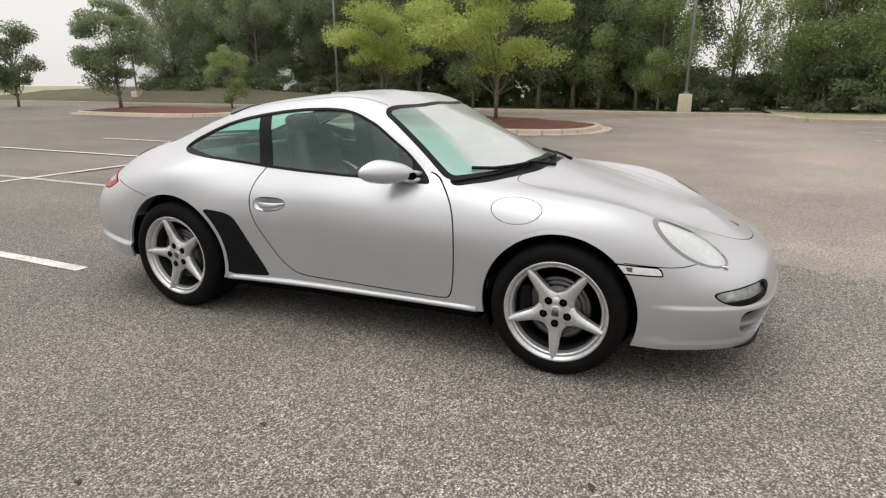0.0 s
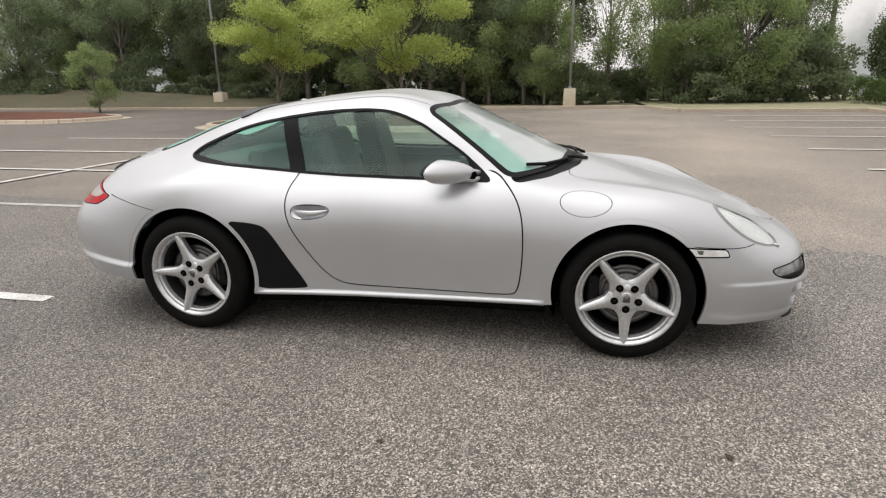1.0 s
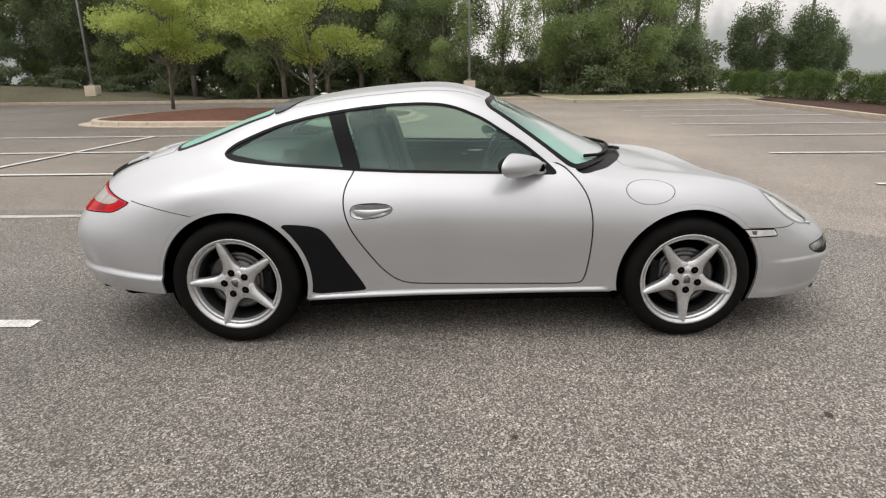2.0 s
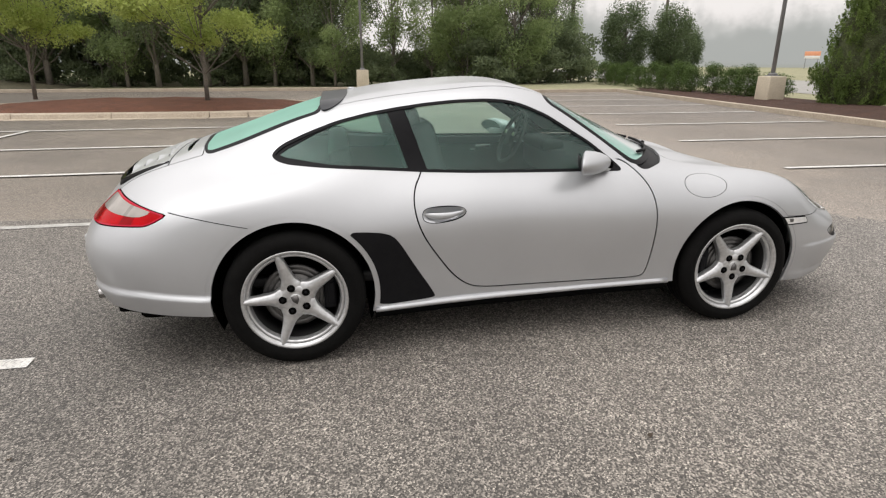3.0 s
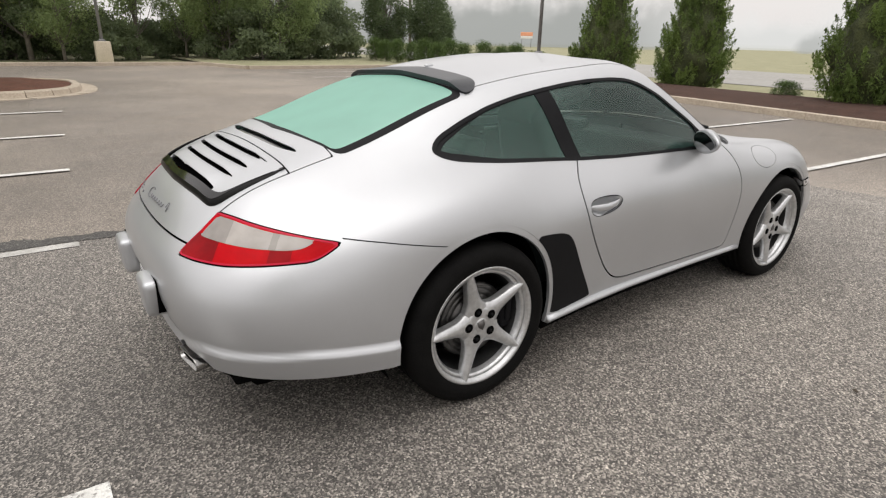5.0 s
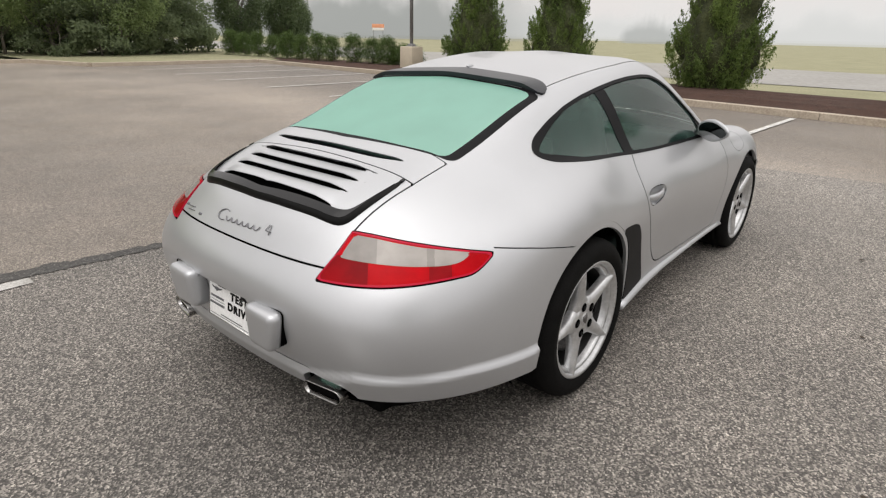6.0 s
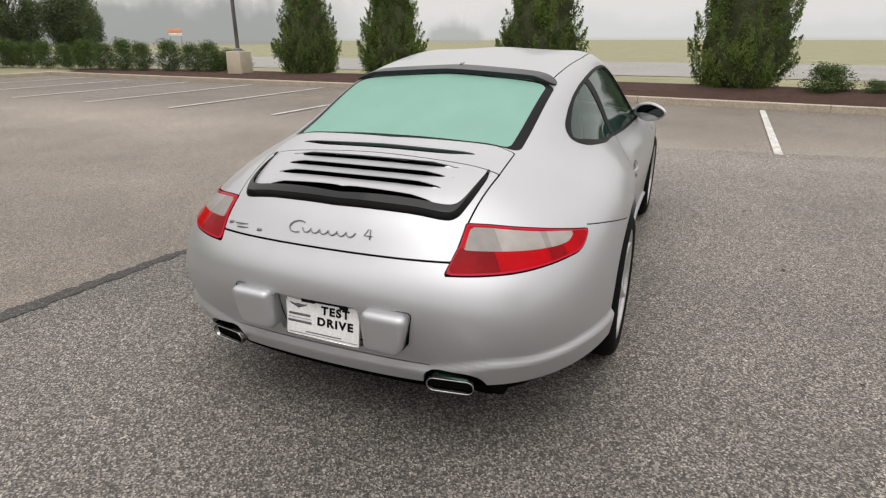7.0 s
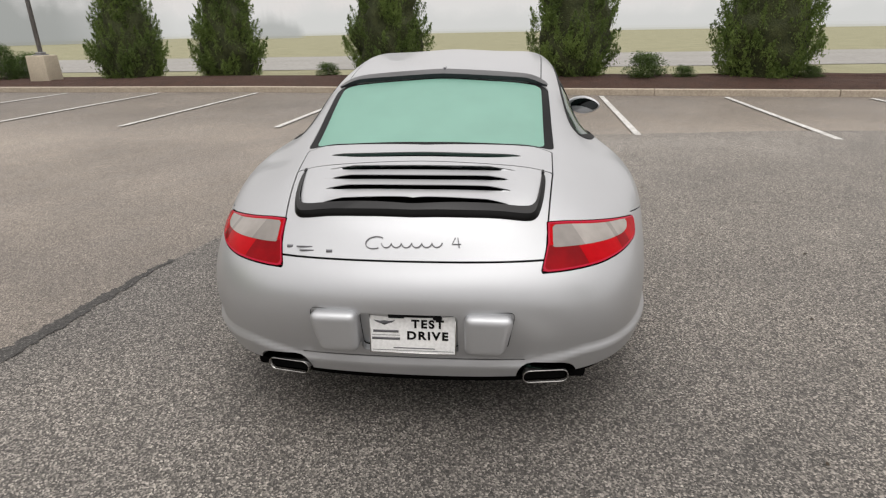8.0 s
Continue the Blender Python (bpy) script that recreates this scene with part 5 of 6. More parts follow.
def worn_line(name, least, most):
    m = material(name, (0.6, 0.6, 0.58), 0.8)
    v = node(m, "ShaderNodeTexVoronoi", Scale=120.0)
    t, out = coords(m)
    wire(m, t, out, v, "Vector")
    chips = ramp(m, v, "Color", [(0.0, (0.20, 0.19, 0.18)), (0.22, (0.45, 0.44, 0.42)), (0.45, (0.70, 0.69, 0.66)), (1.0, (0.80, 0.79, 0.76))])
    n = noise_tex(m, 5.0, 5.0)
    wear = ramp(m, n, "Fac", [(0.35, (least,) * 3), (0.75, (most,) * 3)])
    wire(m, mixed(m, wear, "Color", (chips, "Color"), (0.24, 0.23, 0.21)), "Result", shader_of(m), "Base Color")
    bumped(m, v, "Distance", 0.5, 0.004)
    return m


PAINT_LINE = worn_line("worn_white_line", 0.0, 0.6)
FADED_LINE = worn_line("faded_white_line", 0.45, 0.95)


def stripe(a, b, width, z, label, group="", mat=PAINT_LINE):
    """A painted line with slightly ragged edges."""
    rng = random.Random(round(a[1] * 100))
    a, b = Vector((*a, 0)), Vector((*b, 0))
    d = b - a
    side = Vector((-d.y, d.x, 0)).normalized() * width / 2
    n = max(8, int(d.length / .12))
    bm = bmesh.new()
    rows = []
    for k in range(n + 1):
        p = a + d * (k / n) + Vector((0, 0, z))
        rows.append((bm.verts.new(p - side * rng.uniform(.92, 1.05)), bm.verts.new(p + side * rng.uniform(.92, 1.05))))
    for p, q in zip(rows, rows[1:]):
        bm.faces.new((p[0], q[0], q[1], p[1]))
    bmesh.ops.recalc_face_normals(bm, faces=bm.faces)
    return tagged(part("parking_line", bm, mat), label, "parking line", group, "structure")


for y in (-9.9, -7.2, -4.60, -2.14, .60, 3.33, 6.08, 8.77, 11.42, 14.03, 16.7, 19.3):
    x = float(np.interp(y, [-10, -4.6, -2.14, .6, 3.33, 14, 20], [3.2, 4.02, 4.36, 4.92, 5.06, 5.5, 5.8]))
    stripe((x, y), (kerb_x(y) - .78, y - .20), .10, .005, "worn white painted line of a parking bay", "lines of the bays by the kerb")
for y in (-6.0, -3.35, -.66, 2.0, 4.61, 7.08, 9.9):
    x = -2.44 + .047 * y
    stripe((x, y), (x - 10.6, y - .04), .105, .005, "worn white painted line of a parking bay", "lines of the middle bays", FADED_LINE if y == 2.0 else PAINT_LINE)
stripe((-7.85, -6), (-7.08, 9.9), .10, .008, "long white line between two rows of bays")


def kerb_run(name, points, closed=False, label="pale concrete kerb with joints"):
    """A kerb of stones end to end: upright stone and flat gutter, with open joints."""
    root = tagged(empty(name), label, "kerb", kind="structure")
    prof = [(-.38, .0), (-.38, .012), (-.06, .010), (-.03, .11), (0, .135), (.13, .14), (.15, .125), (.15, -.02)]
    pts = [Vector((*p, 0)) for p in points]
    pairs_ = list(zip(pts, pts[1:] + pts[:1])) if closed else list(zip(pts, pts[1:]))
    for a, b in pairs_:
        d = b - a
        n = max(1, round(d.length / 3.0))
        step = d.length / n
        bm = bmesh.new()
        ends = [[bm.verts.new((x, y, z)) for y, z in prof] for x in (.006, .5 * step, step - .006)]
        for p, q in zip(ends, ends[1:]):
            for k in range(len(prof) - 1):
                bm.faces.new((p[k], q[k], q[k + 1], p[k + 1]))
        bm.faces.new(ends[0])
        bm.faces.new(ends[-1])
        bmesh.ops.recalc_face_normals(bm, faces=bm.faces)
        me = bpy.data.meshes.new("kerb_stone")
        bm.to_mesh(me)
        bm.free()
        me.materials.append(CONCRETE)
        turn = Matrix.Rotation(math.atan2(d.y, d.x), 4, "Z")
        for k in range(n):
            ob = part("kerb_stone", me, None, root)
            ob.matrix_basis = Matrix.Translation(a + d * (k / n) + Vector((0, 0, -.012))) @ turn
    return root


kerb_run("kerb_east", [*((kerb_x(y) - .3, y) for y in (-34, -7, 0, 6, 12, 21.8)), (5.1, 21.9), (4.2, 25.2), (-60, 28)])


def mound(name, cx, cy, rx, ry, height, mat, label, z=0.08, turn=0.0, rough=.04):
    """A low heap with an uneven surface and a rounded plan."""
    bm = bmesh.new()
    rings = []
    for k in range(9):
        f = k / 8
        ring = []
        for j in range(48):
            a = 2 * math.pi * j / 48
            c, s = math.cos(a), math.sin(a)
            x = rx * f * math.copysign(abs(c) ** .55, c)
            y = ry * f * math.copysign(abs(s) ** .55, s)
            h = z + height * (1 - f ** 2.2) + rough * noise.noise(Vector((cx + x, cy + y, 0)) * 1.7) * (f < .99)
            ring.append(bm.verts.new((x, y, h)) if k or not ring else ring[0])
        rings.append(ring)
    for p, q in zip(rings, rings[1:]):
        for j in range(48):
            i = (j + 1) % 48
            if p[j] is p[i]:
                bm.faces.new((p[j], q[j], q[i]))
            else:
                bm.faces.new((p[j], q[j], q[i], p[i]))
    bmesh.ops.recalc_face_normals(bm, faces=bm.faces)
    ob = part(name, bm, mat)
    ob.matrix_basis = pose(cx, cy, 0, 0, 0, turn)
    return tagged(ob, label, "mulch bed", kind="structure")


def island(cx, cy, rx, ry, turn, label):
    pts = []
    for j in range(28):
        a = -2 * math.pi * j / 28
        c, s = math.cos(a), math.sin(a)
        v = Matrix.Rotation(radians(turn), 3, "Z") @ Vector((rx * math.copysign(abs(c) ** .5, c), ry * math.copysign(abs(s) ** .7, s), 0))
        pts.append((cx + v.x, cy + v.y))
    kerb_run("kerb_island", pts[::-1], True, "pale concrete kerb round a planted island")
    mound("mulch_bed", cx, cy, rx - .1, ry - .1, .24, RED_MULCH, label, turn=turn)


island(-6.25, 15.0, 4.95, 2.45, -3, "red bark mulch heaped on a parking island")
island(-22.8, 17.6, 4.6, 2.2, -3, "red bark mulch heaped on a far island")
mound("mulch_strip", 11.85, -3, 1.8, 27.5, .16, MULCH, "dark bark mulch strip behind the kerb", .06, -5.3)
mound("grass_bank", -38, 31.5, 24, 4.2, 1.15, BANK, "rough grassy earth bank behind the car park", -.02, -3, .3)
sheet("road", [(17.5, -200), (28.5, -200), (32.5, 200), (20.5, 200)], -.012, ROAD, "pale grey road beyond the grass", "road")
sheet("lawn", [(5.25, 22.1), (kerb_x(22) - .1, 22.0), (15, 21.6), (18, 60), (3, 60), (4.4, 25.4)], .07, GRASS_SOIL, "short yellowish grass beside the car park", "grass")


def litter(spots):
    """Dry leaf bits lying on the asphalt."""
    r = random.Random(9)
    dry = varied("dry_leaf", (0.03, 0.022, 0.015), (0.07, 0.05, 0.032), 40, 0.9)
    for x, y in spots:
        bm = bmesh.new()
        k = r.uniform(.010, .020)
        ring = [bm.verts.new((k * r.uniform(.6, 1.2) * math.cos(a), k * r.uniform(.5, .9) * math.sin(a), .006 + r.uniform(0, .006))) for a in (0, .9, 1.9, 2.8, 3.7, 4.6, 5.5)]
        mid = bm.verts.new((0, 0, .011))
        for p, q in zip(ring, ring[1:] + ring[:1]):
            bm.faces.new((p, q, mid))
        ob = part("dry_leaf", bm, dry)
        ob.matrix_basis = pose(x, y, 0, 0, 0, r.uniform(0, 360))
        tagged(ob, "small dark dry leaf bit on the asphalt", "leaf", "litter on the asphalt")


litter([(.95, -2.15), (.2, -1.75), (-.15, -2.3), (1.5, -1.6), (-2.9, .9), (-3.05, .35), (-2.65, -.75), (-1.1, -1.9), (-2.2, -1.45), (-2.95, -.5)])


# ---- plants ----
def leaf_material(name, dark, light, glow=0.35):
    m = bpy.data.materials.new(name)
    m.use_nodes = True
    nt = m.node_tree
    b = nt.nodes["Principled BSDF"]
    b.inputs["Roughness"].default_value = 0.6
    b.inputs["Specular IOR Level"].default_value = 0.3
    g = nt.nodes.new("ShaderNodeNewGeometry")
    soft = [tuple(a + (b - a) * k for a, b in zip(dark, light)) for k in (0.2, 0.8)]
    r = ramp(m, g, "Random Per Island", [(0.0, soft[0]), (1.0, soft[1])])
    n = noise_tex(m, 0.7, 2.0)
    r2 = ramp(m, n, "Fac", [(0.35, tuple(.72 * c for c in dark)), (0.7, light)])
    mx = mixed(m, 0.45, None, (r, "Color"), (r2, "Color"))
    wire(m, mx, "Result", b, "Base Color")
    tr = nt.nodes.new("ShaderNodeBsdfTranslucent")
    wire(m, mx, "Result", tr, "Color")
    s = nt.nodes.new("ShaderNodeMixShader")
    s.inputs[0].default_value = glow
    out = next(k for k in nt.nodes if k.type == "OUTPUT_MATERIAL")
    nt.links.new(b.outputs[0], s.inputs[1])
    nt.links.new(tr.outputs[0], s.inputs[2])
    nt.links.new(s.outputs[0], out.inputs["Surface"])
    return m


BARK = varied("grey_bark", (0.10, 0.088, 0.075), (0.22, 0.195, 0.165), 4, 0.9, 0.8, 0.02, fine=30)
LIME = leaf_material("lime_leaves", (0.33, 0.41, 0.10), (0.60, 0.68, 0.24), 0.6)
# Far leaves made paler and greyer: fog haze is put into these three colours.
GREEN = leaf_material("green_leaves", (0.18, 0.24, 0.135), (0.33, 0.40, 0.22), 0.58)
MID = leaf_material("mid_green_leaves", (0.205, 0.275, 0.12), (0.38, 0.46, 0.20), 0.58)
DARK = leaf_material("dark_leaves", (0.138, 0.175, 0.10), (0.235, 0.285, 0.15), 0.52)
NEEDLE = leaf_material("conifer_sprays", (0.072, 0.122, 0.030), (0.24, 0.32, 0.082), 0.38)
BUSH = leaf_material("bush_leaves", (0.045, 0.085, 0.02), (0.13, 0.19, 0.05), 0.3)
ROUND = leaf_material("dense_green_leaves", (0.075, 0.11, 0.055), (0.17, 0.22, 0.10), 0.4)


def leaves_mesh(name, centres, size, mat, rng, droop=0.3, wide=0.28):
    """Many small folded leaves, each turned its own way."""
    n = len(centres)
    d = rng.normal(size=(n, 3))
    d[:, 2] -= droop
    d /= np.linalg.norm(d, axis=1, keepdims=True)
    u = np.cross(d, rng.normal(size=(n, 3)))
    u /= np.linalg.norm(u, axis=1, keepdims=True) + 1e-9
    k = (size * rng.uniform(.6, 1.35, n))[:, None]
    up = np.cross(u, d)
    p = np.stack([centres - d * k * .5, centres + u * k * wide + up * k * .06, centres + d * k * .5, centres - u * k * wide + up * k * .06], 1)
    me = bpy.data.meshes.new(name)
    i = np.arange(n)[:, None] * 4
    me.from_pydata(p.reshape(-1, 3).tolist(), [], np.r_[i + [0, 1, 2], i + [0, 2, 3]].tolist())
    me.materials.append(mat)
    return me


def tree_parts(root, seed, height, spread, clear, count, size, mat, trunk=.11, clumps=26, lean=0.0, squash=0.8, flat=.14, puff=.38):
    """A tapered trunk with limbs, and a crown of leaf clumps with gaps."""
    rng = np.random.default_rng(seed)
    top = Vector((lean * height, rng.uniform(-.2, .2), height * .92))
    pts, rad = [], []
    for k in range(9):
        t = k / 8
        pts.append(Vector((top.x * t + .06 * math.sin(5 * t + seed), top.y * t, height * .92 * t)))
        rad.append(trunk * (1.15 if k == 0 else 1 - .85 * t))
    wood = [tube(pts, rad, 8)]
    middle = Vector((top.x * .55, top.y * .5, (clear + height) / 2))
    half = (height - clear) / 2
    cloud = []
    for k in range(clumps):
        v = rng.normal(size=3)
        v /= np.linalg.norm(v)
        r = rng.uniform(.45, 1.0) ** .6
        c = Vector((middle.x + v[0] * spread * r, middle.y + v[1] * spread * r, middle.z + v[2] * half * r * (squash + .2)))
        base = pts[int(np.clip(round((c.z / height) * 6.5 - 1.2), 1, 7))]
        mid = base.lerp(c, .5) + Vector((0, 0, -.10 * (c - base).length))
        wood.append(tube([base, mid, c], [trunk * .32, trunk * .2, trunk * .05], 5, False))
        q = rng.normal(size=(count // clumps, 3))
        q *= (rng.uniform(0, 1, (len(q), 1)) ** .42) / (np.linalg.norm(q, axis=1, keepdims=True) + 1e-9)
        q = q * np.array((spread * puff, spread * puff, half * flat * 1.75)) * rng.uniform(.65, 1.2) + rng.normal(size=q.shape) * spread * .025
        cloud.append(q + np.array(c))
    part("trunk", joined(*wood), BARK, root)
    part("crown", leaves_mesh("crown", np.concatenate(cloud), size, mat, rng), mat, root)


def plant(name, label, category, group, x, y, z=0.0, turn=0.0, scale=1.0):
    ob = empty(name, x, y, z, turn)
    ob.scale = (scale,) * 3
    return tagged(ob, label, category, group)


def again(ob, x, y, z, turn, scale, label=""):
    m = pose(x, y, z, 0, 0, turn)
    c = copy_thing(ob, m)
    c.scale = (scale,) * 3
    return c


lime = plant("tree", "young tree with bright lime-green leaves on a mulch island", "tree", "island trees", -4.4, 14.6, .26)
tree_parts(lime, 11, 6.3, 2.3, 1.25, 40000, .088, LIME, .06, 50, flat=.075, puff=.36)
lime2 = plant("tree", "young tree with bright lime-green leaves on a mulch island", "tree", "island trees", -9.9, 16.9, .22)
tree_parts(lime2, 12, 6.2, 2.1, 1.35, 38000, .088, LIME, .06, 46, flat=.075, puff=.36)
edge_tree = plant("tree", "round green tree far across the car park", "tree", "far trees", -38.9, 20.5)
tree_parts(edge_tree, 13, 5.2, 1.55, 1.1, 16000, .13, GREEN, .08, 40)
island_tree = plant("tree", "spreading green tree on a far mulch island", "tree", "far trees", -24.9, 17.1, .2)
tree_parts(island_tree, 16, 5.0, 1.75, 1.05, 26000, .10, GREEN, .08, 40, flat=.11)

# the wood along the back of the car park
wood_a = plant("tree", "tall green tree at the edge of the wood", "tree", "trees of the wood", -12.4, 31.3)
tree_parts(wood_a, 21, 9.2, 2.6, 1.2, 24000, .125, GREEN, .14, 44)
wood_b = plant("tree", "tall green tree at the edge of the wood", "tree", "trees of the wood", 6.4, 29.7)
tree_parts(wood_b, 22, 7.6, 2.3, 1.0, 21000, .12, MID, .10, 38)
wood_c = plant("tree", "dark tall tree in the wood", "tree", "trees of the wood", -2.5, 33.0)
tree_parts(wood_c, 23, 10.8, 2.7, 1.7, 22000, .14, DARK, .16, 40)
low_a = plant("shrub", "dark green shrub under the trees of the wood", "shrub", "shrubs of the wood", .7, 30.3)
tree_parts(low_a, 24, 2.2, 1.4, .1, 4200, .15, DARK, .04, 24, squash=1.0, puff=.5, flat=.2)
thin = plant("tree", "slender open-crowned tree at the edge of the wood", "tree", "trees of the wood", 2.6, 31.3)
tree_parts(thin, 25, 8.8, 2.1, 1.5, 8000, .13, MID, .09, 40, puff=.30)
rng = random.Random(5)
kinds = (wood_a, wood_b, wood_c)
for n in range(32):
    x = -47 + n * 1.86 + rng.uniform(-.6, .6)
    if abs(x - 2.8) < 1.2 or x < -39:
        continue
    if x > .6:
        again(thin, x, 31.2 + rng.uniform(-.8, 1.6), 0, rng.uniform(0, 360), rng.uniform(.75, 1.0))
        continue
    again(kinds[(0, 2, 0, 1, 2, 0, 2, 1)[n % 8]], x, 31.2 + rng.uniform(-1.2, 2.4) + (1.6 if x < -17 else 0), 0, rng.uniform(0, 360), rng.uniform(.8, 1.12))
for n in range(14):
    again(wood_c, -41 + n * 2.9 + rng.uniform(-.8, .8), 36.8 + rng.uniform(-1.2, 1.6), 0, rng.uniform(0, 360), rng.uniform(.85, 1.1))
for n in range(34):
    again(low_a, -39.5 + n * 1.47 + rng.uniform(-.5, .5), 31.0 + rng.uniform(-.6, 2.0), 0, rng.uniform(0, 360), rng.uniform(.6, 1.1))
small = plant("tree", "small fresh green tree in front of the wood", "tree", "trees of the wood", -24.0, 23.6)
tree_parts(small, 27, 3.5, 1.15, .3, 9000, .09, MID, .05, 34, flat=.12, puff=.42)
again(wood_b, -.7, 28.9, 0, 250, .74)
again(wood_b, 9.0, 28.8, 0, 120, .86)
again(wood_a, 11.2, 31.2, 0, 200, .78)
again(wood_b, 7.3, 32.0, 0, 310, .95)
again(wood_a, 9.7, 32.8, 0, 70, .86)
again(wood_b, 12.7, 32.6, 0, 15, .92)
for x, y, k in ((6.4, 28.9, 1.0), (7.9, 28.5, 1.15), (9.4, 29.7, 1.25), (10.9, 29.5, 1.1), (12.2, 30.4, 1.3), (13.5, 31.4, 1.2)):
    again(low_a, x, y, 0, 61 * x, k)
# the tree on the other side of the car park, which the side windows mirror
again(wood_c, -13.2, -16.2, 0, 40, 1.15)
# Loose leaves added to block the sky; their dark colour stands for shade.
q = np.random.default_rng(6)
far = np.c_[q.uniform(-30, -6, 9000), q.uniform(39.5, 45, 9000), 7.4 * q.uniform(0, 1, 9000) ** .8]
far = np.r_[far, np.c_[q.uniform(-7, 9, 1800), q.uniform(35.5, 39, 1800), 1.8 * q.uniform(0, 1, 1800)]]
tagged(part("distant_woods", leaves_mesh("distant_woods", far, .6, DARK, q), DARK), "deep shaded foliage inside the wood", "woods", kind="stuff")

# round clipped trees, hedge bushes and conifers along the road side
round_a = plant("tree", "rounded dark green tree beyond the hedge", "tree", "trees beyond the hedge", 17.0, 31.5)
tree_parts(round_a, 31, 4.7, 1.25, .3, 22000, .11, ROUND, .1, 70, squash=.9, puff=.46, flat=.2)
again(round_a, 19.8, 31.0, 0, 90, .95)
again(round_a, 22.2, 33.2, 0, 200, .72)

bush = plant("bush", "clipped green bush of a low hedge in mulch", "bush", "hedge bushes", 13.5, 15.3, .1, 0, .84)
tree_parts(bush, 41, 1.12, .46, .05, 7000, .05, BUSH, .02, 50, squash=.95, puff=.58, flat=.28)
for n, y in enumerate((16.3, 17.4, 18.9, 20.0, 21.2, 22.4, 23.6, 24.8, 26.0, 27.2)):
    again(bush, 13.6 + .02 * (y - 15), y, .1, 47 * n, (.78, .88, .82, .92, .80, .9)[n % 6])
for x, y, k in ((13.3, 4.85, .5), (11.6, -3.75, .75), (11.4, -4.65, .42), (11.1, -7.45, .42), (14.4, 15.0, .9), (14.9, 16.2, .7)):
    again(bush, x, y, .08, 80 * k, k).scale = (1.3 * k, 1.3 * k, .72 * k)


def conifer(root, seed, height, spread, count, blunt):
    """A dense pointed evergreen: upward sprays in tight tufts over a solid inner hull, the crown's shade put into its
    dark colour.
    """
    r = np.random.default_rng(seed)
    part("trunk", tube([(0, 0, 0), (0, 0, height * .9)], [.07, .02], 8), BARK, root)

    def girth(h):
        return (1 - h ** blunt) * (.66 + .34 * np.minimum(1, h * 6))

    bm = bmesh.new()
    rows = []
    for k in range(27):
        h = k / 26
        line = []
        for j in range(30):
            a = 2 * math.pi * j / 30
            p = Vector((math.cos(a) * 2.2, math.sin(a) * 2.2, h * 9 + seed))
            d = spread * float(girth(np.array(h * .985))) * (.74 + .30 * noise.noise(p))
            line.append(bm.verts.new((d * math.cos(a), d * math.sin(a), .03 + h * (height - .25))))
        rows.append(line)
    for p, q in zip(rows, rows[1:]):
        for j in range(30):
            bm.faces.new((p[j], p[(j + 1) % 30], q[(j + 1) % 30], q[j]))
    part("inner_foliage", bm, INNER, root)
    tufts = 420
    a = r.uniform(0, 2 * math.pi, tufts)
    h = r.uniform(0, 1, tufts) ** 1.25
    rad = spread * girth(h) * r.uniform(.70, 1.06, tufts)
    c = np.c_[rad * np.cos(a), rad * np.sin(a), .06 + h * (height - .2)]
    t = r.uniform(-1, 1, (tufts, count // tufts))
    out = np.c_[np.cos(a), np.sin(a), np.zeros(tufts)]
    axis = np.array((0, 0, .21)) + out * .10
    wide = (.075 * (1.05 - t))[..., None]
    pts = c[:, None] + t[..., None] * axis[:, None] * spread / 1.3 + r.normal(size=(tufts, count // tufts, 3)) * wide * .62
    pts = pts.reshape(-1, 3)
    pts = pts[pts[:, 2] > .02]
    part("crown", leaves_mesh("crown", pts, .085, NEEDLE, r, -1.1, .13), NEEDLE, root)


INNER = varied("shaded_inner_foliage", (0.016, 0.022, 0.008), (0.075, 0.088, 0.028), 5.0, 0.9, 1.0, 0.06, fine=26)
con_a = plant("conifer", "dense pointed green conifer in the mulch strip", "conifer", "conifers along the kerb", 14.0, 11.4, .1)
conifer(con_a, 51, 4.6, 1.27, 40000, 1.15)
con_b = plant("conifer", "broad bushy green conifer in the mulch strip", "conifer", "conifers along the kerb", 13.2, 3.05, .1)
conifer(con_b, 52, 4.6, 1.20, 40000, 2.0)
again(con_a, 14.5, 8.4, .1, 130, 1.0)
again(con_b, 12.3, -2.0, .1, 80, .97)
again(con_b, 11.6, -6.5, .1, 200, 1.02)
again(con_b, 11.0, -11.3, .1, 300, .95)


# ---- lamp posts, poles and the foggy distance ----
POLE = varied("grey_steel", (0.20, 0.20, 0.205), (0.28, 0.28, 0.285), 3, 0.5, 0.05, 0.001, 0.2)
WOODPOLE = varied("weathered_wood", (0.10, 0.085, 0.07), (0.17, 0.15, 0.125), 5, 0.9, 0.4, 0.01)


def lamp_post(x, y, label="grey steel lamp post on a square concrete base"):
    ob = tagged(empty("lamp_post", x, y, 0), label, "lamp post", "car park lamps")
    bm = box(.62, .62, .9, (0, 0, .43), .025)
    for v in bm.verts:
        if v.co.z > .5:
            v.co.x *= .94
            v.co.y *= .94
    part("base", bm, BASE_CONCRETE, ob, "square tan concrete base")
    part("foot_plate", joined(box(.30, .30, .03, (0, 0, .895), .008), box(.2, .2, .07, (0, 0, .94), .02)), POLE, ob)
    part("pole", tube([(0, 0, .9), (0, 0, 5), (0, 0, 9.2)], [.065, .056, .048], 12), POLE, ob)
    head = part("lamp_arm", tube([(0, 0, 9.15), (.5, 0, 9.25)], .04, 8), POLE, ob)
    part("lamp_head", box(.6, .35, .16, (.75, 0, 9.25), .04), POLE, head)
    return ob


lamp_post(.65, 27.2)
lamp_post(13.0, 13.6)
lamp_post(-19.6, 28.2)
lamp_post(-37.7, 28.4)
lamp_post(-11.0, -10.6)


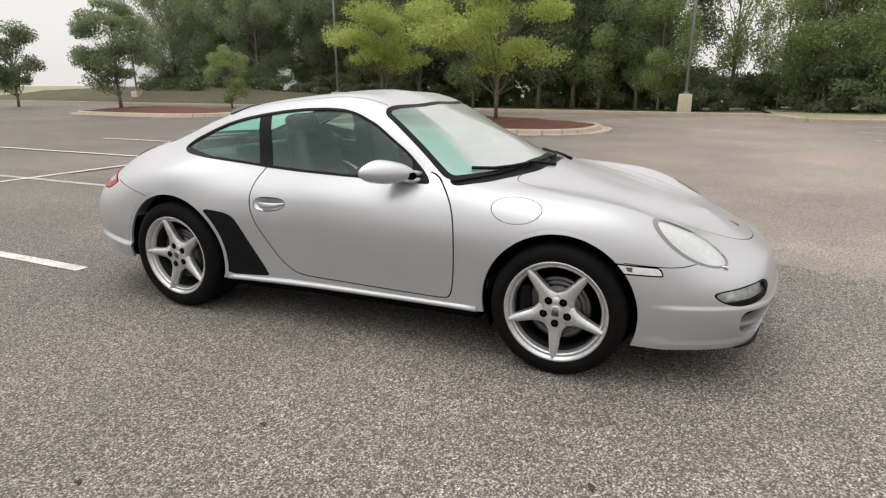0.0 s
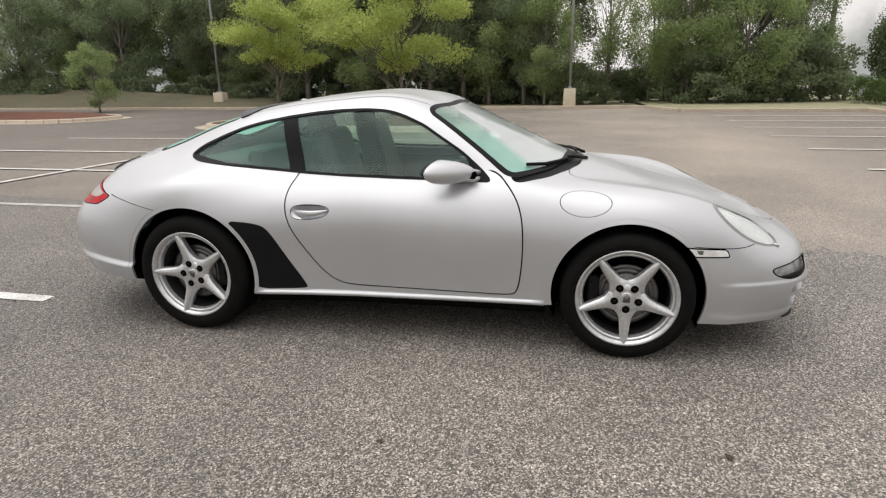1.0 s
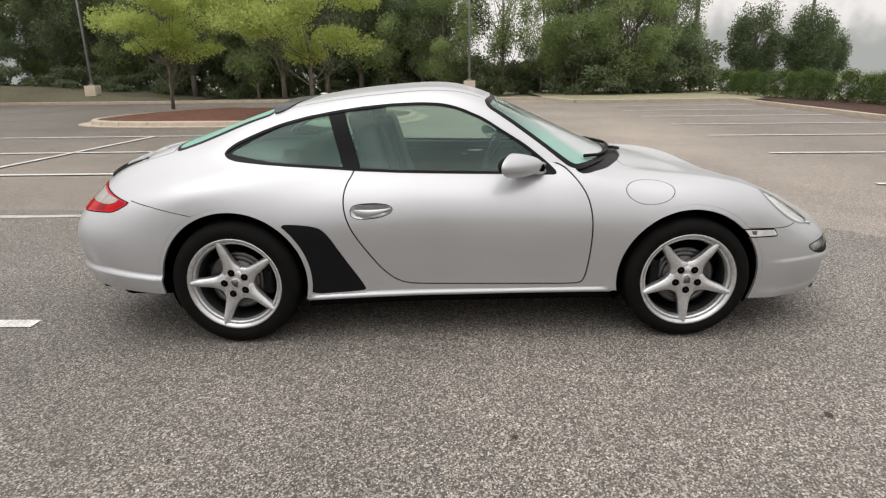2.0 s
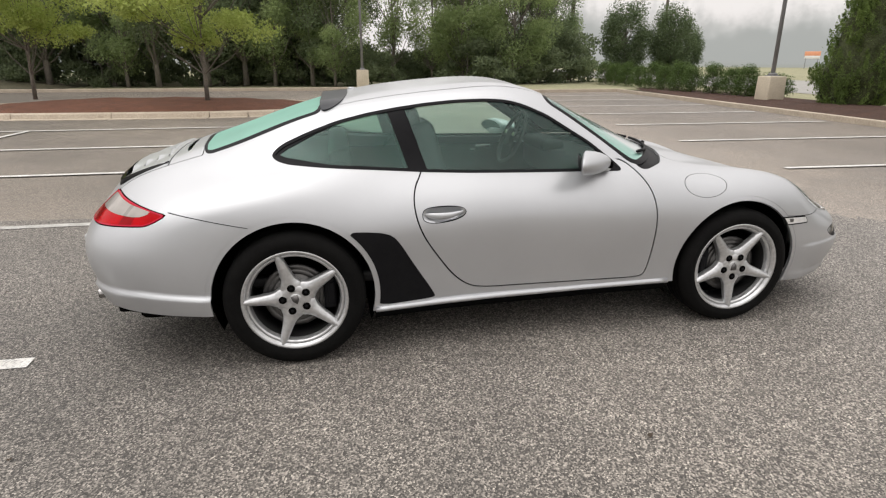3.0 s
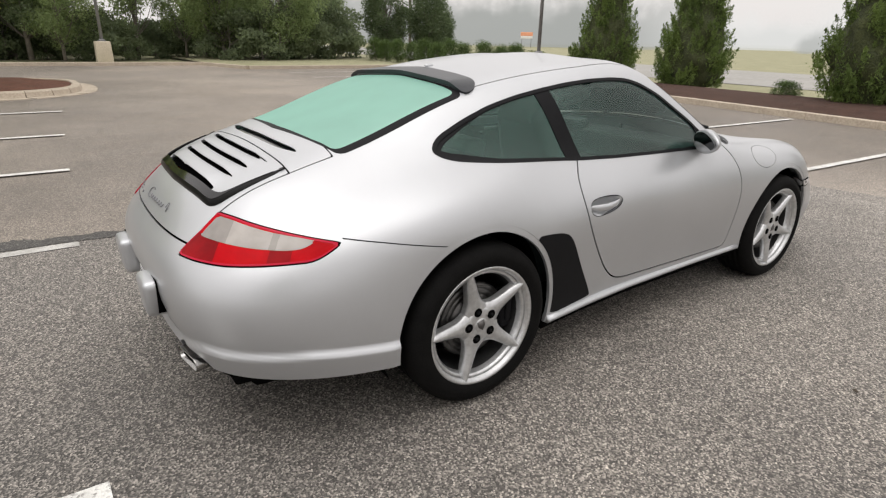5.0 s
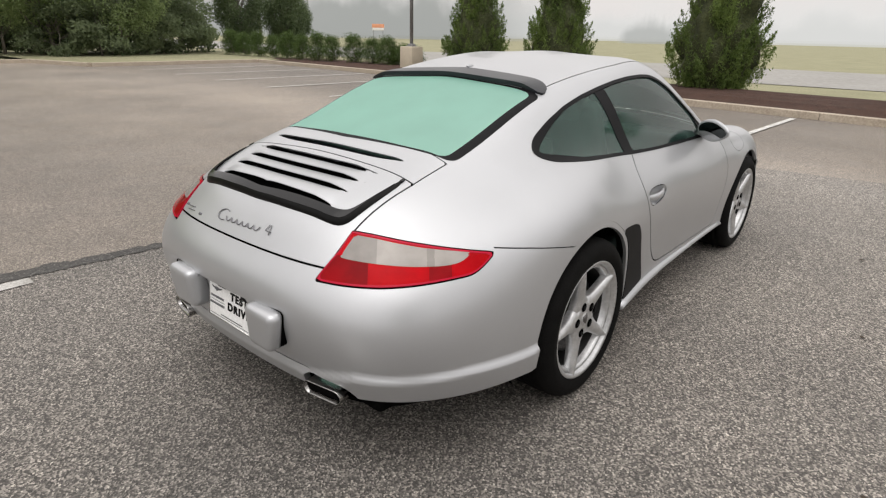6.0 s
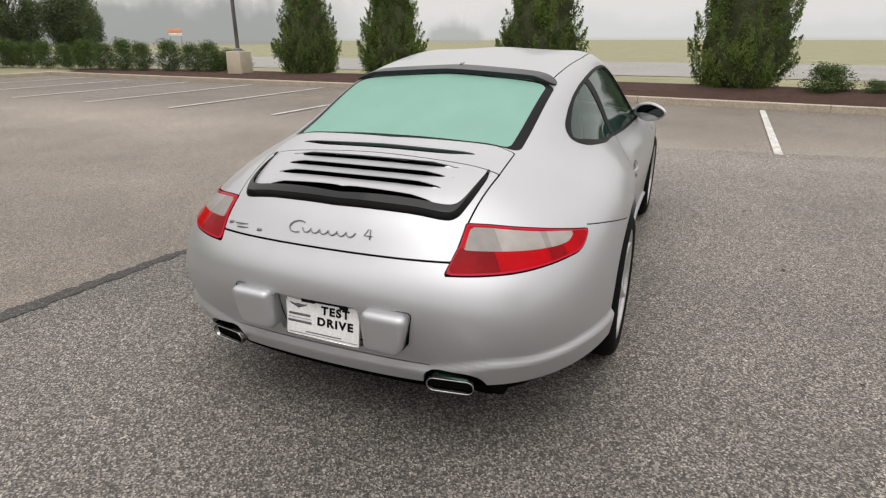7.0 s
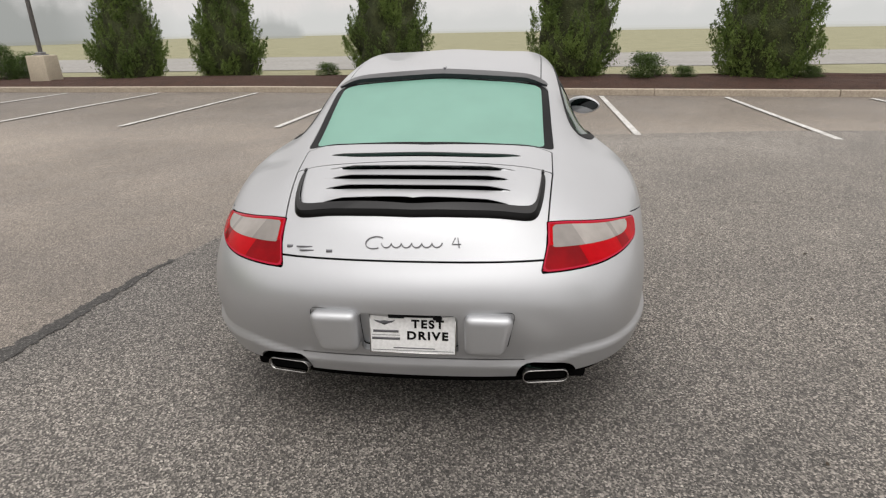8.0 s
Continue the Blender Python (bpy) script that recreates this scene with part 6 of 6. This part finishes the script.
def utility_pole(x, y, h):
    ob = tagged(empty("utility_pole", x, y, 0), "weathered wooden utility pole with wires", "utility pole", "utility poles")
    part("pole", tube([(0, 0, -.1), (0, 0, h)], [.15, .11], 10), WOODPOLE, ob)
    part("cross_arm", box(1.8, .1, .12, (0, 0, h - .6), .015), WOODPOLE, ob)
    return ob


utility_pole(14.6, 34.3, 11.5)
utility_pole(31.5, 52.0, 16.0)
for dz in (0, -.9):
    pts = [Vector((14.6, 34.3, 9.2 + dz)).lerp(Vector((31.5, 52, 14.5 + dz)), k / 12) - Vector((0, 0, .8 * math.sin(math.pi * k / 12))) for k in range(13)]
    tagged(part("overhead_wire", tube(pts, .022, 5), BLACK), "thin dark overhead wire between poles", "wire")


def road_sign(x, y, turn):
    """A low sign by the far road: orange panel over a white one, on two posts."""
    ob = tagged(empty("road_sign", x, y, 0, turn), "small orange and white sign board by the far road", "sign")
    orange = varied("orange_board", (0.70, 0.30, 0.17), (0.80, 0.36, 0.21), 2, 0.6, 0.0)
    white = varied("white_board", (0.7, 0.68, 0.66), (0.8, 0.78, 0.76), 2, 0.6, 0.0)
    part("upper_panel", box(2.1, .12, .62, (0, 0, 2.15), .02), orange, ob, "orange panel")
    part("lower_panel", box(2.0, .10, .42, (0, 0, 1.62), .02), white, ob, "white panel")
    for s in (-1, 1):
        part("post", box(.1, .1, 1.5, (s * .8, 0, .73), .01), POLE, ob)
    return ob


road_sign(71, 77, -43)


def mist_bank(name, radius, base, rise, a0, a1, tone, seed, fade, ends=9.0, dome=0.0):
    """Far woods standing in fog: a pale uneven glowing band of rounded crowns, its haze painted in, that melts away
    upwards.
    """
    bm = bmesh.new()
    uv = bm.loops.layers.uv.new("height")
    rows = []
    n = 260
    for k in range(n + 1):
        a = radians(a0 + (a1 - a0) * k / n)
        h = base + rise * (.5 + .7 * noise.noise(Vector((k * .06, seed, 0)))) + rise * .25 * noise.noise(Vector((k * .23, seed, 4)))
        h = max(1.5, h) * 1.5 * (1 - dome * (1 - math.sqrt(math.sin(math.pi * k / n) + 1e-9)))
        rows.append([bm.verts.new((radius * math.cos(a), radius * math.sin(a), z)) for z in (-1, h * .35, h)])
    for p, q in zip(rows, rows[1:]):
        for j in range(2):
            f = bm.faces.new((p[j], q[j], q[j + 1], p[j + 1]))
            for loop, v in zip(f.loops, (j, j, j + 1, j + 1)):
                at = math.degrees(math.atan2(loop.vert.co.y, loop.vert.co.x))
                loop[uv].uv = (min(1, (at - a0) / ends, (a1 - at) / ends), v / 2)
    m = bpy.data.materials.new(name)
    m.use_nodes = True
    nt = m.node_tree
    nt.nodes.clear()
    # No lamp: the fog's brightness is put into a glowing, see-through colour.
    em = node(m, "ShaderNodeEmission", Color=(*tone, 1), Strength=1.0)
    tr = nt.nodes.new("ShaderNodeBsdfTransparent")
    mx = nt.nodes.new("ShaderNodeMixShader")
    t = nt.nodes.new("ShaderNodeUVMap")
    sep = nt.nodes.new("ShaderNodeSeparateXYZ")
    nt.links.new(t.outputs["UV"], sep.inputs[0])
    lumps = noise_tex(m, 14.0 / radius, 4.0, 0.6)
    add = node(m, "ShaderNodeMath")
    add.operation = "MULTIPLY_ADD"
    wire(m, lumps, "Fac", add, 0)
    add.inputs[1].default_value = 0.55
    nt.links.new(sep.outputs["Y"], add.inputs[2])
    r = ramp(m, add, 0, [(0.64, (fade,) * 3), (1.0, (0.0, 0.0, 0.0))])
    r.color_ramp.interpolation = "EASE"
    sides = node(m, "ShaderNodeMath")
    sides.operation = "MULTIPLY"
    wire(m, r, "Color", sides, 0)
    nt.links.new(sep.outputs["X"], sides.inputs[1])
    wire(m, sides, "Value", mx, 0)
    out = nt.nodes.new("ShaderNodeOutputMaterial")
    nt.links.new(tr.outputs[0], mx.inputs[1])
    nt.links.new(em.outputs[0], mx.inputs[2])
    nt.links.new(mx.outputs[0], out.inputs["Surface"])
    tagged(part(name, bm, m), "glowing backdrop sheet with far trees and fog haze in its colour", "distance", kind="structure")


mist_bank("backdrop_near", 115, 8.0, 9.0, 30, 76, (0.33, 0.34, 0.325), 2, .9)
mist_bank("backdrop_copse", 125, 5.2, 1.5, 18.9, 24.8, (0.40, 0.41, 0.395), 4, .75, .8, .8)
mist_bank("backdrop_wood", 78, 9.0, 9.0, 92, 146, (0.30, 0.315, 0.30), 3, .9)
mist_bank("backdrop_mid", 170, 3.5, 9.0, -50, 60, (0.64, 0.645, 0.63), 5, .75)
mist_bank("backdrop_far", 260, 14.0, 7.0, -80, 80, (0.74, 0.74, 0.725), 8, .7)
